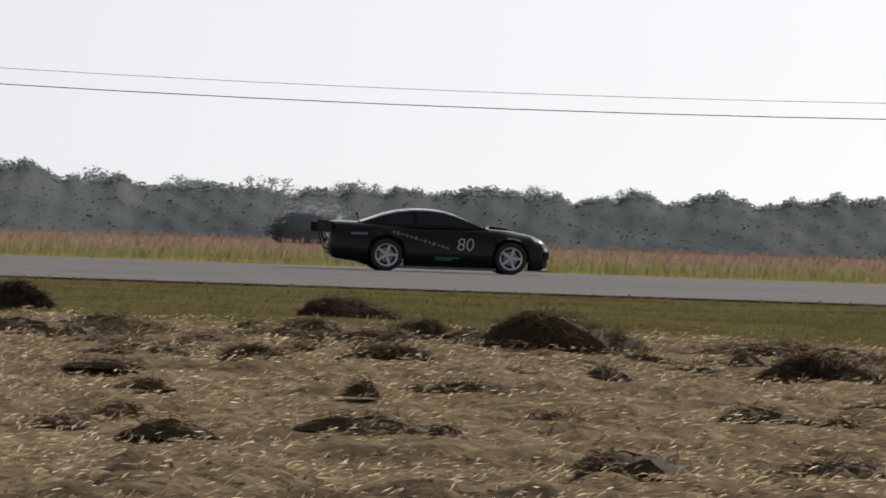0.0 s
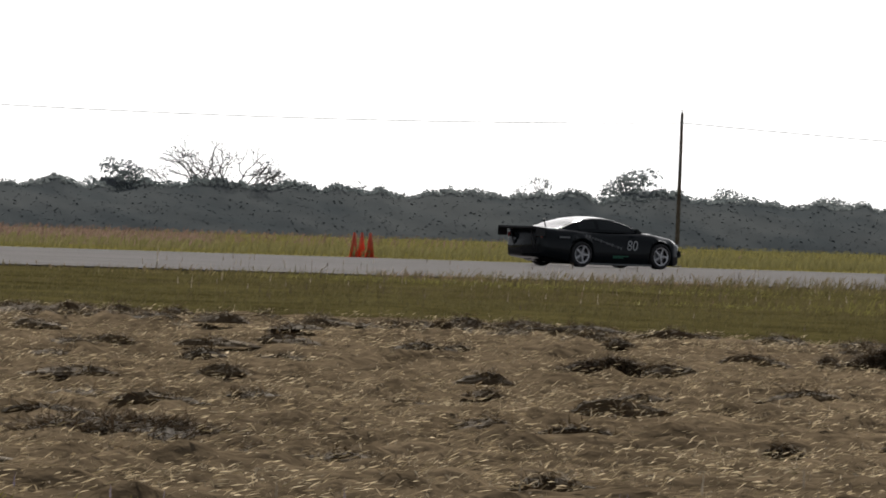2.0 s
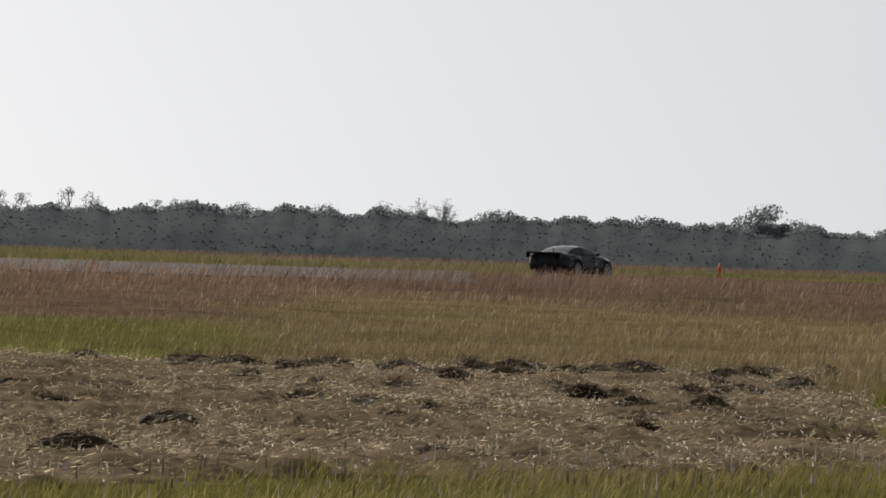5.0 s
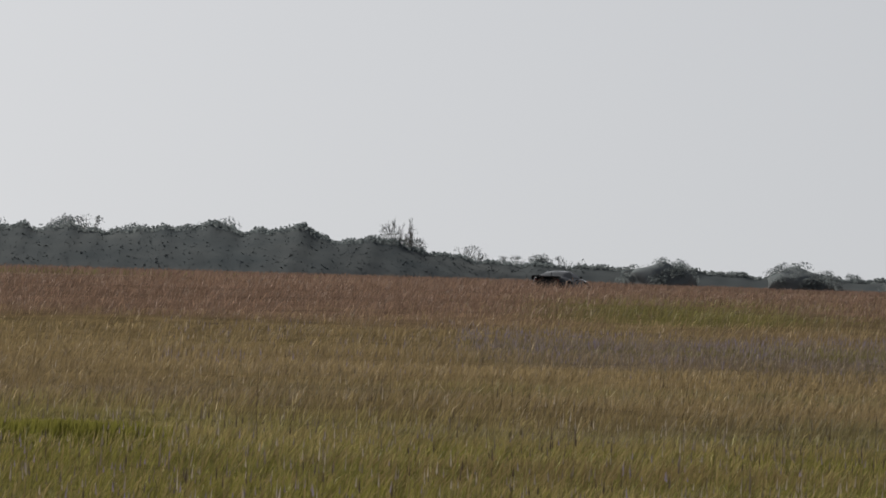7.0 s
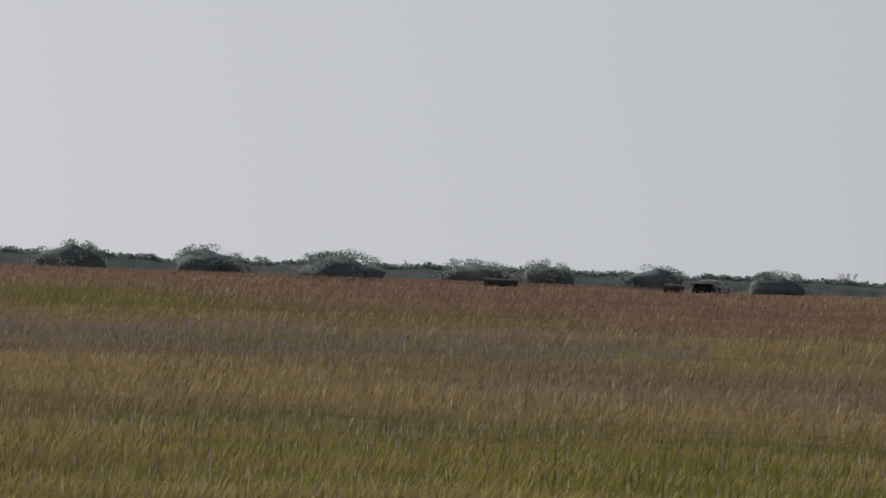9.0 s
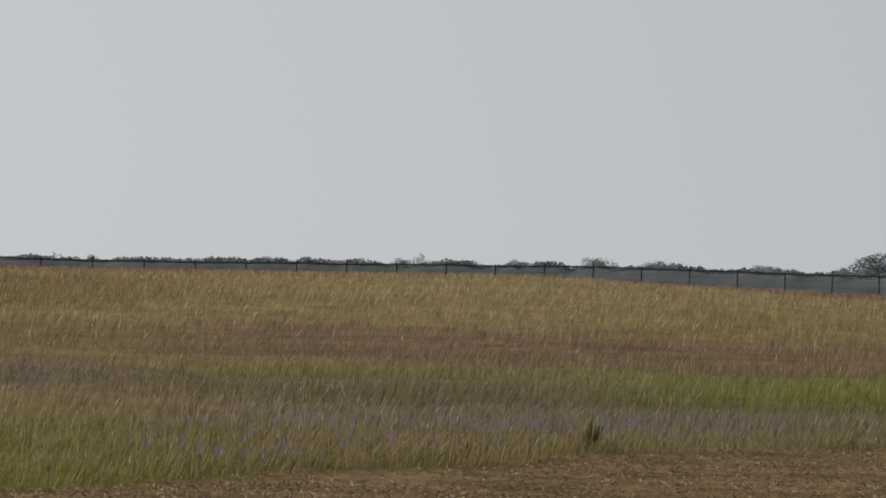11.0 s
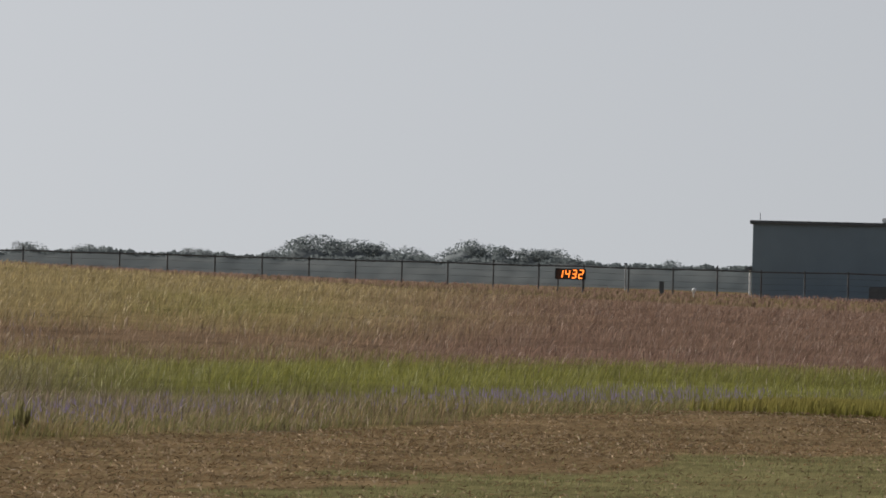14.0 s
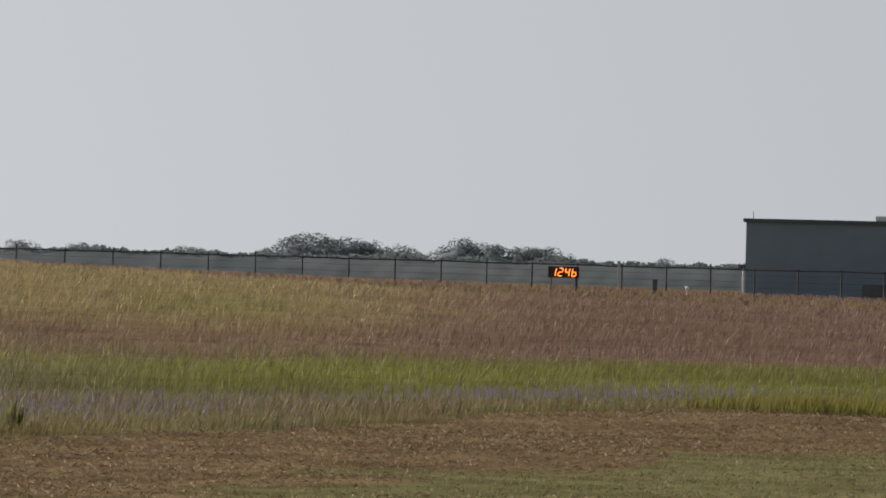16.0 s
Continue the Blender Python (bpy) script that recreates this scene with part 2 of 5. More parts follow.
# Darker than the straw: the mounds' backlit shade is in this colour.
SHADED_HAY = grass_material("shaded_hay", (0.085, 0.062, 0.040), (0.20, 0.146, 0.090), (0.125, 0.092, 0.058), 0.8, 7, glow=0.12, island=0.5)
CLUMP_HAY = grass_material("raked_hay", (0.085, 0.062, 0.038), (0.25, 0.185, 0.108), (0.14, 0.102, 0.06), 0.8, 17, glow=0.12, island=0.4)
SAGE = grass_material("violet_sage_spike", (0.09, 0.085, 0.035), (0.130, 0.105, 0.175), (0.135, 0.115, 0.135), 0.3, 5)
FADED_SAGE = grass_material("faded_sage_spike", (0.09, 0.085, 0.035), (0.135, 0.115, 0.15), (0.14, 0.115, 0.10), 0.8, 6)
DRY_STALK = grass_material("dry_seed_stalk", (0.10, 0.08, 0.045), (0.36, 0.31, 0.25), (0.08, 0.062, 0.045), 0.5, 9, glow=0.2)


def blades(name, x, y, rs, height, width, lean_amount, mat, label, category, seed_head=0.0, lift=0.0):
    """One sheet of upright blades, each narrow at the foot, bent and pointed; some carry a seed head."""
    n = len(x)
    z = ground_height(x, y) - 0.02 + lift
    h = height * rs.uniform(0.6, 1.15, n)
    w = width * rs.uniform(0.7, 1.4, n)
    a = rs.uniform(0, math.pi, n)
    la = rs.normal(0.0, 0.9, n) - 0.9
    lm = np.abs(rs.normal(0.6, 0.4, n)) * lean_amount * h
    dx, dy = np.cos(a) * w / 2, np.sin(a) * w / 2
    ex, ey = np.cos(la) * lm, np.sin(la) * lm
    k = np.where(rs.uniform(size=n) < seed_head, 1.35, 1.0)
    bend = np.where(k > 1, 0.72, 0.45)
    v = np.empty((n, 4, 3), np.float32)
    v[:, 0] = np.stack([x, y, z], -1)
    v[:, 1] = np.stack([x - dx * k + ex * .45, y - dy * k + ey * .45, z + h * bend], -1)
    v[:, 2] = np.stack([x + dx * k + ex * .45, y + dy * k + ey * .45, z + h * bend], -1)
    v[:, 3] = np.stack([x + ex, y + ey, z + h], -1)
    i = (np.arange(n) * 4)[:, None, None]
    f = (np.array([[0, 2, 1], [1, 2, 3]])[None] + i).reshape(-1, 3)
    ob = mesh_object(name, v.reshape(-1, 3), f, mat)
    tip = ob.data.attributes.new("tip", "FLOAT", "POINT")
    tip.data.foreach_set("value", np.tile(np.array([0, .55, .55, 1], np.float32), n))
    return tagged(ob, label, category, kind="stuff")


def strands(name, x, y, z, rs, length, width, pitch, mat, label, category, along=None):
    """Loose stalks lying about, each one long thin triangle pair."""
    n = len(x)
    a = rs.uniform(0, 2 * math.pi, n) if along is None else rs.normal(along, 0.7, n)
    p = rs.normal(0, pitch, n)
    L = length * rs.uniform(0.4, 1.4, n)
    w = width * rs.uniform(0.6, 1.6, n) / 2
    ux, uy, uz = np.cos(a) * np.cos(p) * L / 2, np.sin(a) * np.cos(p) * L / 2, np.abs(np.sin(p)) * L
    px, py = -np.sin(a) * w, np.cos(a) * w
    v = np.empty((n, 4, 3), np.float32)
    v[:, 0] = np.stack([x - ux, y - uy, z], -1)
    v[:, 1] = np.stack([x + px, y + py, z + uz * .5 - w * .6], -1)
    v[:, 2] = np.stack([x + ux, y + uy, z + uz], -1)
    v[:, 3] = np.stack([x - px, y - py, z + uz * .5 + w * 1.5], -1)
    i = (np.arange(n) * 4)[:, None, None]
    f = (np.array([[0, 1, 3], [1, 2, 3]])[None] + i).reshape(-1, 3)
    ob = mesh_object(name, v.reshape(-1, 3), f, mat)
    tip = ob.data.attributes.new("tip", "FLOAT", "POINT")
    tip.data.foreach_set("value", np.repeat(rs.uniform(0, 1, n).astype(np.float32), 4))
    return tagged(ob, label, category, kind="stuff")


def keep(x, y, mask):
    return x[mask], y[mask]


def band(v, lo, hi, soft):
    return smooth(v, lo - soft, lo + soft) * (1 - smooth(v, hi - soft, hi + soft))


# mean colours of the stands: tan, green, pink, violet-brown, bleached
TONES = np.array([(.160, .121, .063), (.108, .116, .025), (.134, .083, .071), (.122, .099, .084), (.222, .180, .090)])


def stands(x, y, fray=0.0):
    """How much of each grass stands at a place; the stands run into one another."""
    r, th = np.hypot(x, y), np.arctan2(x, y)
    a, b = wave(x, y, 26, 12), wave(x, y, 9, 13)
    rs = np.random.RandomState(5)
    u = r * (1 + 0.045 * a + 0.025 * b + fray * rs.normal(0, 0.03, r.shape))
    th = th + 0.006 * a + fray * rs.normal(0, 0.006, r.shape)
    east = smooth(th, 1.375, 1.405)
    west = 1 - east
    tan = 1.0 + 0 * r
    green = west * (1.8 * (1 - smooth(u, 70, 98)) + 5.0 * band(th, 1.198, 1.226, .008) * band(u, 202, 232, 6) + 1.0 * band(th, 1.20, 1.27, .012) * band(u, 192, 214, 6))
    green = green + east * 4.0 * band(u, 104, 139, 4) * (0.25 + 0.75 * smooth(th, 1.43, 1.455)) + 1.0 * smooth(a + 0.6 * b, 0.7, 1.2) * (1 - east * smooth(u, 150, 170))
    green = green + east * 1.3 * band(th, 1.450, 1.467, .004) * band(u, 192, 226, 8)
    pink = west * 2.4 * smooth(u, 178, 215) * (1 - smooth(th, 1.29, 1.34)) + east * (3.2 * smooth(u, 141, 154) * smooth(th, 1.468, 1.498) * (1 - smooth(u, 300, 380)) + 1.0 * band(u, 140, 168, 6))
    violet = west * (3.0 * band(th, 1.193, 1.275, .01) * band(u, 143, 165, 5) + 1.4 * band(th, 1.26, 1.38, .01) * band(u, 108, 130, 6) + 1.2 * smooth(b + 0.4 * a, 0.4, 0.9) * band(u, 78, 135, 10))
    violet = violet + east * (1.8 * band(u, 84, 108, 3) * smooth(b, -0.6, 0.4) + 1.2 * (1 - smooth(th, 1.445, 1.465)) * band(u, 90, 125, 6))
    pale = east * (2.0 * smooth(u, 165, 215) * (1 - smooth(th, 1.475, 1.505))) + west * (1.5 * smooth(th, 1.275, 1.33) * (band(u, 170, 190, 5) + smooth(u, 250, 320)))
    side = (th < 1.03) & (y > 60)
    line = smooth(y + 4 * b, 112 - 40 * smooth(th, 0.68, 0.86), 122 - 40 * smooth(th, 0.68, 0.86))
    green, pink = np.where(side, 2.0 * (1 - line), green), np.where(side, 1.5 * line, pink)
    w = np.stack([tan, green, pink, np.where(side, 0, violet), np.where(side, 0, pale)], -1)
    return w / w.sum(-1, keepdims=True)


def field_tone(x, y, fray=0.0):
    """The field's mean colour, paler and duller by turns."""
    drift = 1 + 0.13 * wave(x, y, 34, 61) + 0.09 * wave(x, y, 11, 62)
    return stands(x, y, fray) @ TONES * drift[:, None]


def tone_material(name, glow=0.45, island=0.15):
    """Blades in the colour of their stand, held in the mesh as 'tone', darker at the foot."""
    m = bpy.data.materials.new(name)
    m.use_nodes = True
    n, l = m.node_tree.nodes, m.node_tree.links
    b = n["Principled BSDF"]
    b.inputs["Roughness"].default_value, b.inputs["Specular IOR Level"].default_value = 0.7, 0.15
    geo, tone, tip = n.new("ShaderNodeNewGeometry"), n.new("ShaderNodeAttribute"), n.new("ShaderNodeAttribute")
    tone.attribute_name, tip.attribute_name = "tone", "tip"
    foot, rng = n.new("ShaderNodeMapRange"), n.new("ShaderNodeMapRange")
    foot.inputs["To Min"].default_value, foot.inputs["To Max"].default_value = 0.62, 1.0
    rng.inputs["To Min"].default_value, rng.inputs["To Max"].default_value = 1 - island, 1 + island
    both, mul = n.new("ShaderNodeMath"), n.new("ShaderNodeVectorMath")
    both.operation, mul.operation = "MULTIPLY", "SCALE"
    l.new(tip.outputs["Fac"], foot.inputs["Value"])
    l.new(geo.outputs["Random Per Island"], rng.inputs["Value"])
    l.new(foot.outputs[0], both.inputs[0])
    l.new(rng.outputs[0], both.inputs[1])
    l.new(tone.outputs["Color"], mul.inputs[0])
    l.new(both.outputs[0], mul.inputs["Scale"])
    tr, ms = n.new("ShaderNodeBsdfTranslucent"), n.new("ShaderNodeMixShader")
    ms.inputs[0].default_value = glow
    l.new(mul.outputs[0], b.inputs["Base Color"])
    l.new(mul.outputs[0], tr.inputs["Color"])
    l.new(b.outputs[0], ms.inputs[1])
    l.new(tr.outputs[0], ms.inputs[2])
    l.new(ms.outputs[0], n["Material Output"].inputs["Surface"])
    return m


FIELD_BLADES = tone_material("mixed_prairie_blades")
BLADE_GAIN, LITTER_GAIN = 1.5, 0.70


def sow(x, y, rs, height, width, lean_amount, names):
    """Sow the field: each blade takes its stand's colour; a few pale ones carry painted highlights, a few are much
    darker.
    """
    w = stands(x, y, 1.0)
    main = np.argmax(w[:, :4], axis=1)
    tone = field_tone(x, y, 1.0) * BLADE_GAIN * np.exp(rs.normal(0, 0.16, len(x)))[:, None]
    luck = rs.uniform(size=len(x))
    # shine on a few blades, put into their colour
    tone[luck < 0.035] = tone[luck < 0.035] * 1.3 + 0.12
    tone[luck > 0.97] *= 0.45
    for k, (name, label, head) in enumerate(names):
        m = main == k
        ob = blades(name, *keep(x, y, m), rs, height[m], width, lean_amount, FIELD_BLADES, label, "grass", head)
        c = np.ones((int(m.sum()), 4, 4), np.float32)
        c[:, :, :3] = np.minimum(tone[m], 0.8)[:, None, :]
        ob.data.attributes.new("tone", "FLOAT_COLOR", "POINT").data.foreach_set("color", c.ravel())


def build_grass():
    # tall prairie, near and middle: tan, green, pink and violet-brown stands
    x, y, rs = scatter(560000, 46, 150, 0.45, 1.60, 11)
    open_field = ~((y > 82) & (x + 5 * wave(x, y, 12, 43) < 84)) & ~hay_zone(x, y) & ~mown_zone(x, y) & (y < RUNWAY_NEAR - 1)
    x, y = keep(x, y, open_field)
    tall = (0.9 + 0.4 * wave(x, y, 14, 41)) * np.where((np.arctan2(x, y) < 0.85) & (y < 50), 0.6, 1.0) * (0.62 + 0.38 * smooth(np.hypot(x, y), 55, 100))
    tall = np.clip(tall, 0.4, 1.3) * (1 - 0.35 * smooth(y, 66, 84) * (x < 165))
    sow(x, y, rs, 0.21 * tall, 0.008, 0.75, [
        ("prairie_grass", "tall tan prairie grass leaning in the wind", 0.4), ("green_grass", "fresh yellow-green prairie grass", 0.1),
        ("pink_grass", "pinkish plume grass in seed", 0.4), ("violet_grass", "brownish violet grass mixed with faded flowers", 0.4)])
    x, y, rs = scatter(330000, 150, 300, 0.62, 1.60, 14)
    x, y = keep(x, y, (y < RUNWAY_NEAR - 2) & ~((x < 95) & (y > 88)))
    tall = np.clip(0.95 + 0.3 * wave(x, y, 30, 42), 0.5, 1.3) * (1 - 0.35 * smooth(y, 66, 84) * (1 - smooth(x, 150, 200))) * (1 + (1.6 - 0.9 * smooth(x, 180, 215)) * smooth(y, 98, 112) * smooth(x, 104, 120))
    sow(x, y, rs, 0.25 * tall, 0.014, 0.85, [
        ("distant_tan_grass", "pale tan prairie grass", 0.4), ("distant_green_grass", "olive green prairie grass", 0.2),
        ("pink_plume_grass", "pinkish plume grass in seed", 0.4), ("distant_violet_grass", "violet-brown prairie grass", 0.4)])
    # thick fresh growth close by, and the border of the mown strip
    x, y, rs = scatter(180000, 40, 78, 0.57, 1.46, 44)
    x, y = keep(x, y, ~hay_zone(x, y) & ~mown_zone(x, y))
    h = 0.17 * np.clip(1 + 0.4 * wave(x, y, 7, 45), 0.5, 1.5) * np.where(np.arctan2(x, y) < 0.85, 0.55, 1.0)
    m = (wave(x, y, 11, 48) + 0.5 * wave(x, y, 3, 49) + rs.normal(0, 0.35, len(x))) > np.where(np.arctan2(x, y) > 1.13, 0.15, -0.6)
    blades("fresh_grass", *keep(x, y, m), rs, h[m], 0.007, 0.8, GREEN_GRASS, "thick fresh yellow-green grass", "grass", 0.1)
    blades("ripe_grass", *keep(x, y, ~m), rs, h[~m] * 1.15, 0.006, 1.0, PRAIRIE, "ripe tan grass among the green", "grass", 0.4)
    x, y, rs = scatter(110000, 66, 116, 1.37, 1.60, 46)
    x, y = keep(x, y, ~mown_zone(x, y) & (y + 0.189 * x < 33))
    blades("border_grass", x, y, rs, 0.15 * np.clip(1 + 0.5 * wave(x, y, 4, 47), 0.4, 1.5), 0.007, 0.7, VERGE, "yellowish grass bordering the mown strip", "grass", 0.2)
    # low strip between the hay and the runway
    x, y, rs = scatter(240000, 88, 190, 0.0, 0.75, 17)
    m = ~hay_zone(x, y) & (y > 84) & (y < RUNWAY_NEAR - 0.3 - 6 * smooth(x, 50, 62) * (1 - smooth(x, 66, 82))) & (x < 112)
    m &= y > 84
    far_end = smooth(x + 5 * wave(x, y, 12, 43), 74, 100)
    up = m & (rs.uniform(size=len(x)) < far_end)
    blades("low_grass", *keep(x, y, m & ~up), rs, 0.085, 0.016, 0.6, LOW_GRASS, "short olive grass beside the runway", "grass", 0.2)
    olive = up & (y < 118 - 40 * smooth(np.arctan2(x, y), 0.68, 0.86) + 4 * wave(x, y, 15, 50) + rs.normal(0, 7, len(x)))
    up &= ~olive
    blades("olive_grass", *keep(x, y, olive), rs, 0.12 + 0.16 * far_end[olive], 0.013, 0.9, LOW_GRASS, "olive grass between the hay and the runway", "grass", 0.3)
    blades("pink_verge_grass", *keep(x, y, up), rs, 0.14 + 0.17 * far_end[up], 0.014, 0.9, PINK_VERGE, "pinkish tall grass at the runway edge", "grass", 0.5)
    # verge on the far side and the field behind it
    rs = np.random.RandomState(18)
    n = 80000
    x, y = rs.uniform(0, 620, n), RUNWAY_FAR - 0.4 + 34 * rs.uniform(0, 1, n) ** 1.6
    far = x + rs.normal(0, 25, n) > 400
    blades("far_brown_verge", *keep(x, y, far), rs, 0.38, 0.026, 0.5, FIELD, "brownish grass along the far runway edge", "grass", 0.3)
    x, y = keep(x, y, ~far)
    blades("far_verge_grass", x, y, rs, 0.38, 0.026, 0.5, VERGE, "yellow-green grass along the far runway edge", "grass", 0.3)
    n = 85000
    x, y = rs.uniform(0, 950, n), 218 + 300 * rs.uniform(0, 1, n) ** 1.3
    th = np.arctan2(x, y) + rs.normal(0, 0.03, n)
    meadow = (th > 0.61) & (th < 1.02)
    blades("far_meadow_grass", *keep(x, y, meadow), rs, 0.34, 0.040, 0.6, VERGE, "yellow-green meadow before the trees", "grass", 0.3)
    x, y = keep(x, y, ~meadow)
    blades("far_field_grass", x, y, rs, 0.42, 0.040, 0.6, FIELD, "reddish-brown tall grass field before the trees", "grass", 0.4)
    x, y, rs = scatter(60000, 300, 620, 1.05, 1.60, 19)
    m = (y < RUNWAY_NEAR - 2)
    blades("distant_prairie", *keep(x, y, m), rs, 0.3, 0.045, 0.6, PINK_GRASS, "distant brownish prairie grass", "grass", 0.4)
    # short lawn and mown strip
    x, y, rs = scatter(170000, 46, 118, 1.30, 1.62, 20)
    m = mown_zone(x, y) & (~lawn_zone(x, y) | (rs.uniform(size=len(x)) < 0.2))
    xm, ym = keep(x, y, m)
    strands("mown_clippings", xm, ym, ground_height(xm, ym) + rs.uniform(0, .03, len(xm)), rs, 0.06, 0.007, 0.4, MOWN, "dry brown clippings on the mown strip", "clippings")
    x, y, rs = scatter(120000, 46, 105, 1.30, 1.62, 21)
    m = lawn_zone(x, y) | (mown_zone(x, y) & (rs.uniform(size=len(x)) < 0.25))
    blades("short_lawn", *keep(x, y, m), rs, 0.05, 0.009, 0.8, LAWN_GRASS, "short mown green grass", "grass")


def straw_cover(x, y):
    """The straw lies in uneven rows, thin between them."""
    rows = wave(x * 0.4, y * 1.5, 4.5, 28) + 0.7 * wave(x * 0.6, y * 1.2, 1.6, 29)
    return 0.3 + 0.7 * smooth(rows, -0.7, 0.8)


def build_hay():
    x, y, rs = scatter(360000, 43, 125, 0.0, 1.20, 22)
    m = hay_zone(x, y) & (rs.uniform(size=len(x)) < straw_cover(x, y))
    x, y = keep(x, y, m)
    z = ground_height(x, y) + hay_relief(x, y) + rs.uniform(-.01, .05, len(x))
    strands("cut_hay", x, y, z, rs, 0.085, 0.009, 0.32, STRAW, "pale straw lying loose after mowing", "straw", along=0.15)
    # brighter loose stalks on top, some standing
    x, y, rs = scatter(400000, 43, 120, 0.0, 1.20, 26)
    x, y = keep(x, y, hay_zone(x, y) & (rs.uniform(size=len(x)) < straw_cover(x, y)))
    strands("loose_straw", x, y, ground_height(x, y) + hay_relief(x, y) + rs.uniform(0, .08, len(x)), rs, 0.075, 0.006, 0.42, BRIGHT_STRAW, "bright loose straw stalks on the hay", "straw", along=0.0)
    # dark lumps of raked hay
    n = 900
    x, y, rs = scatter(n * 3, 50, 130, 0.03, 1.14, 25)
    edge = rs.uniform(size=n * 3) < 0.4
    y = np.where(edge, 92 - 0.82 * np.clip(x - 58, 0, 99) - 9 * rs.uniform(size=n * 3), y)
    m = hay_zone(x, y) & hay_zone(x, y + 1.5)
    x, y = x[m][:n], y[m][:n]
    V, F, T = [], [], []
    for px, py in zip(x, y):
        v, f, t = mound_mesh(rs.uniform(0.3, 1.2), rs.uniform(0.3, 0.7), rs.uniform(0.08, 0.22), rs, 260, 0.6)
        v = v + np.array([px, py, float(ground_height(px, py) + hay_relief(px, py)) + 0.01])
        F.append(f + sum(len(q) for q in V) if V else f)
        V.append(v)
        T.append(t)
    ob = mesh_object("hay_clumps", np.concatenate(V), np.concatenate(F), CLUMP_HAY)
    ob.data.attributes.new("tip", "FLOAT", "POINT").data.foreach_set("value", np.concatenate(T).astype(np.float32))
    tagged(ob, "scattered clumps of dark raked hay", "hay", kind="stuff")


def mound_mesh(width, depth, height, rs, stalks, core=0.78):
    """A ragged heap: a low uneven core under a thick coat of drooping stalks."""
    nu, nv = 18, 6
    v, f, t = [], [], []
    ph = rs.uniform(0, 6.28, 6)

    def surface(a, s):
        k = 1 + 0.22 * math.sin(2 * a + ph[0]) + 0.14 * math.sin(5 * a + ph[1])
        r = (1 - s) ** 0.55 * k
        hz = s ** 0.8 * (1 + 0.3 * math.sin(3 * a + ph[2]) * (1 - s)) * height
        return np.array([r * width / 2 * math.cos(a) + 0.16 * width * s * math.sin(ph[3]), r * depth / 2 * math.sin(a), hz])
    for j in range(nv + 1 if core else 0):
        for i in range(nu):
            p = surface(2 * math.pi * i / nu, j / nv) * (0.95, 0.95, core + rs.uniform(-.12, .12))
            v.append(tuple(p))
            t.append(0.3 * rs.uniform())
    for j in range(nv if core else 0):
        for i in range(nu):
            a, b, c, d = j * nu + i, j * nu + (i + 1) % nu, (j + 1) * nu + (i + 1) % nu, (j + 1) * nu + i
            f += [(a, b, c), (a, c, d)]
    for _ in range(stalks):
        a, s = rs.uniform(0, 6.28), rs.uniform(0, 1)
        p = surface(a, s) * (0.92, 0.92, rs.uniform(max(0.25, core - 0.15), 0.95))
        d = np.array([math.cos(a) * 0.7 + rs.normal(0, .9), math.sin(a) * 0.7 + rs.normal(0, .9), rs.uniform(-0.75, 0.65)])
        d = d / np.linalg.norm(d) * rs.uniform(0.06, 0.20) * (0.55 + width / 4)
        if p[2] + d[2] < 0.01:
            d[2] = 0.01 - p[2]
        w = np.array([-d[1], d[0], 0.6 * rs.normal() * abs(d[0])])
        w = w / (np.linalg.norm(w) + 1e-6) * rs.uniform(0.004, 0.009)
        i = len(v)
        v += [tuple(p - w), tuple(p + w), tuple(p + d)]
        f.append((i, i + 1, i + 2))
        q = rs.uniform(0.1, 0.8)
        t += [q, q, min(1.0, q + 0.3)]
    return np.array(v), np.array(f), np.array(t)


def hay_mound(bearing, distance, width, height, seed):
    rs = np.random.RandomState(seed)
    v, f, t = mound_mesh(width * 1.2, width * 0.75, height * 1.2, rs, int(1500 + 1700 * width))
    p = heading(bearing, distance)
    ob = mesh_object("hay_mound", v, f, SHADED_HAY)
    ob.matrix_basis = pose(p.x, p.y, float(ground_height(p.x, p.y) + hay_relief(p.x, p.y)) - 0.05, 0, 0, -math.degrees(bearing))
    ob.data.attributes.new("tip", "FLOAT", "POINT").data.foreach_set("value", t.astype(np.float32))
    tagged(ob, "ragged dark mound of raked hay on the mown field", "hay mound", "hay mounds")


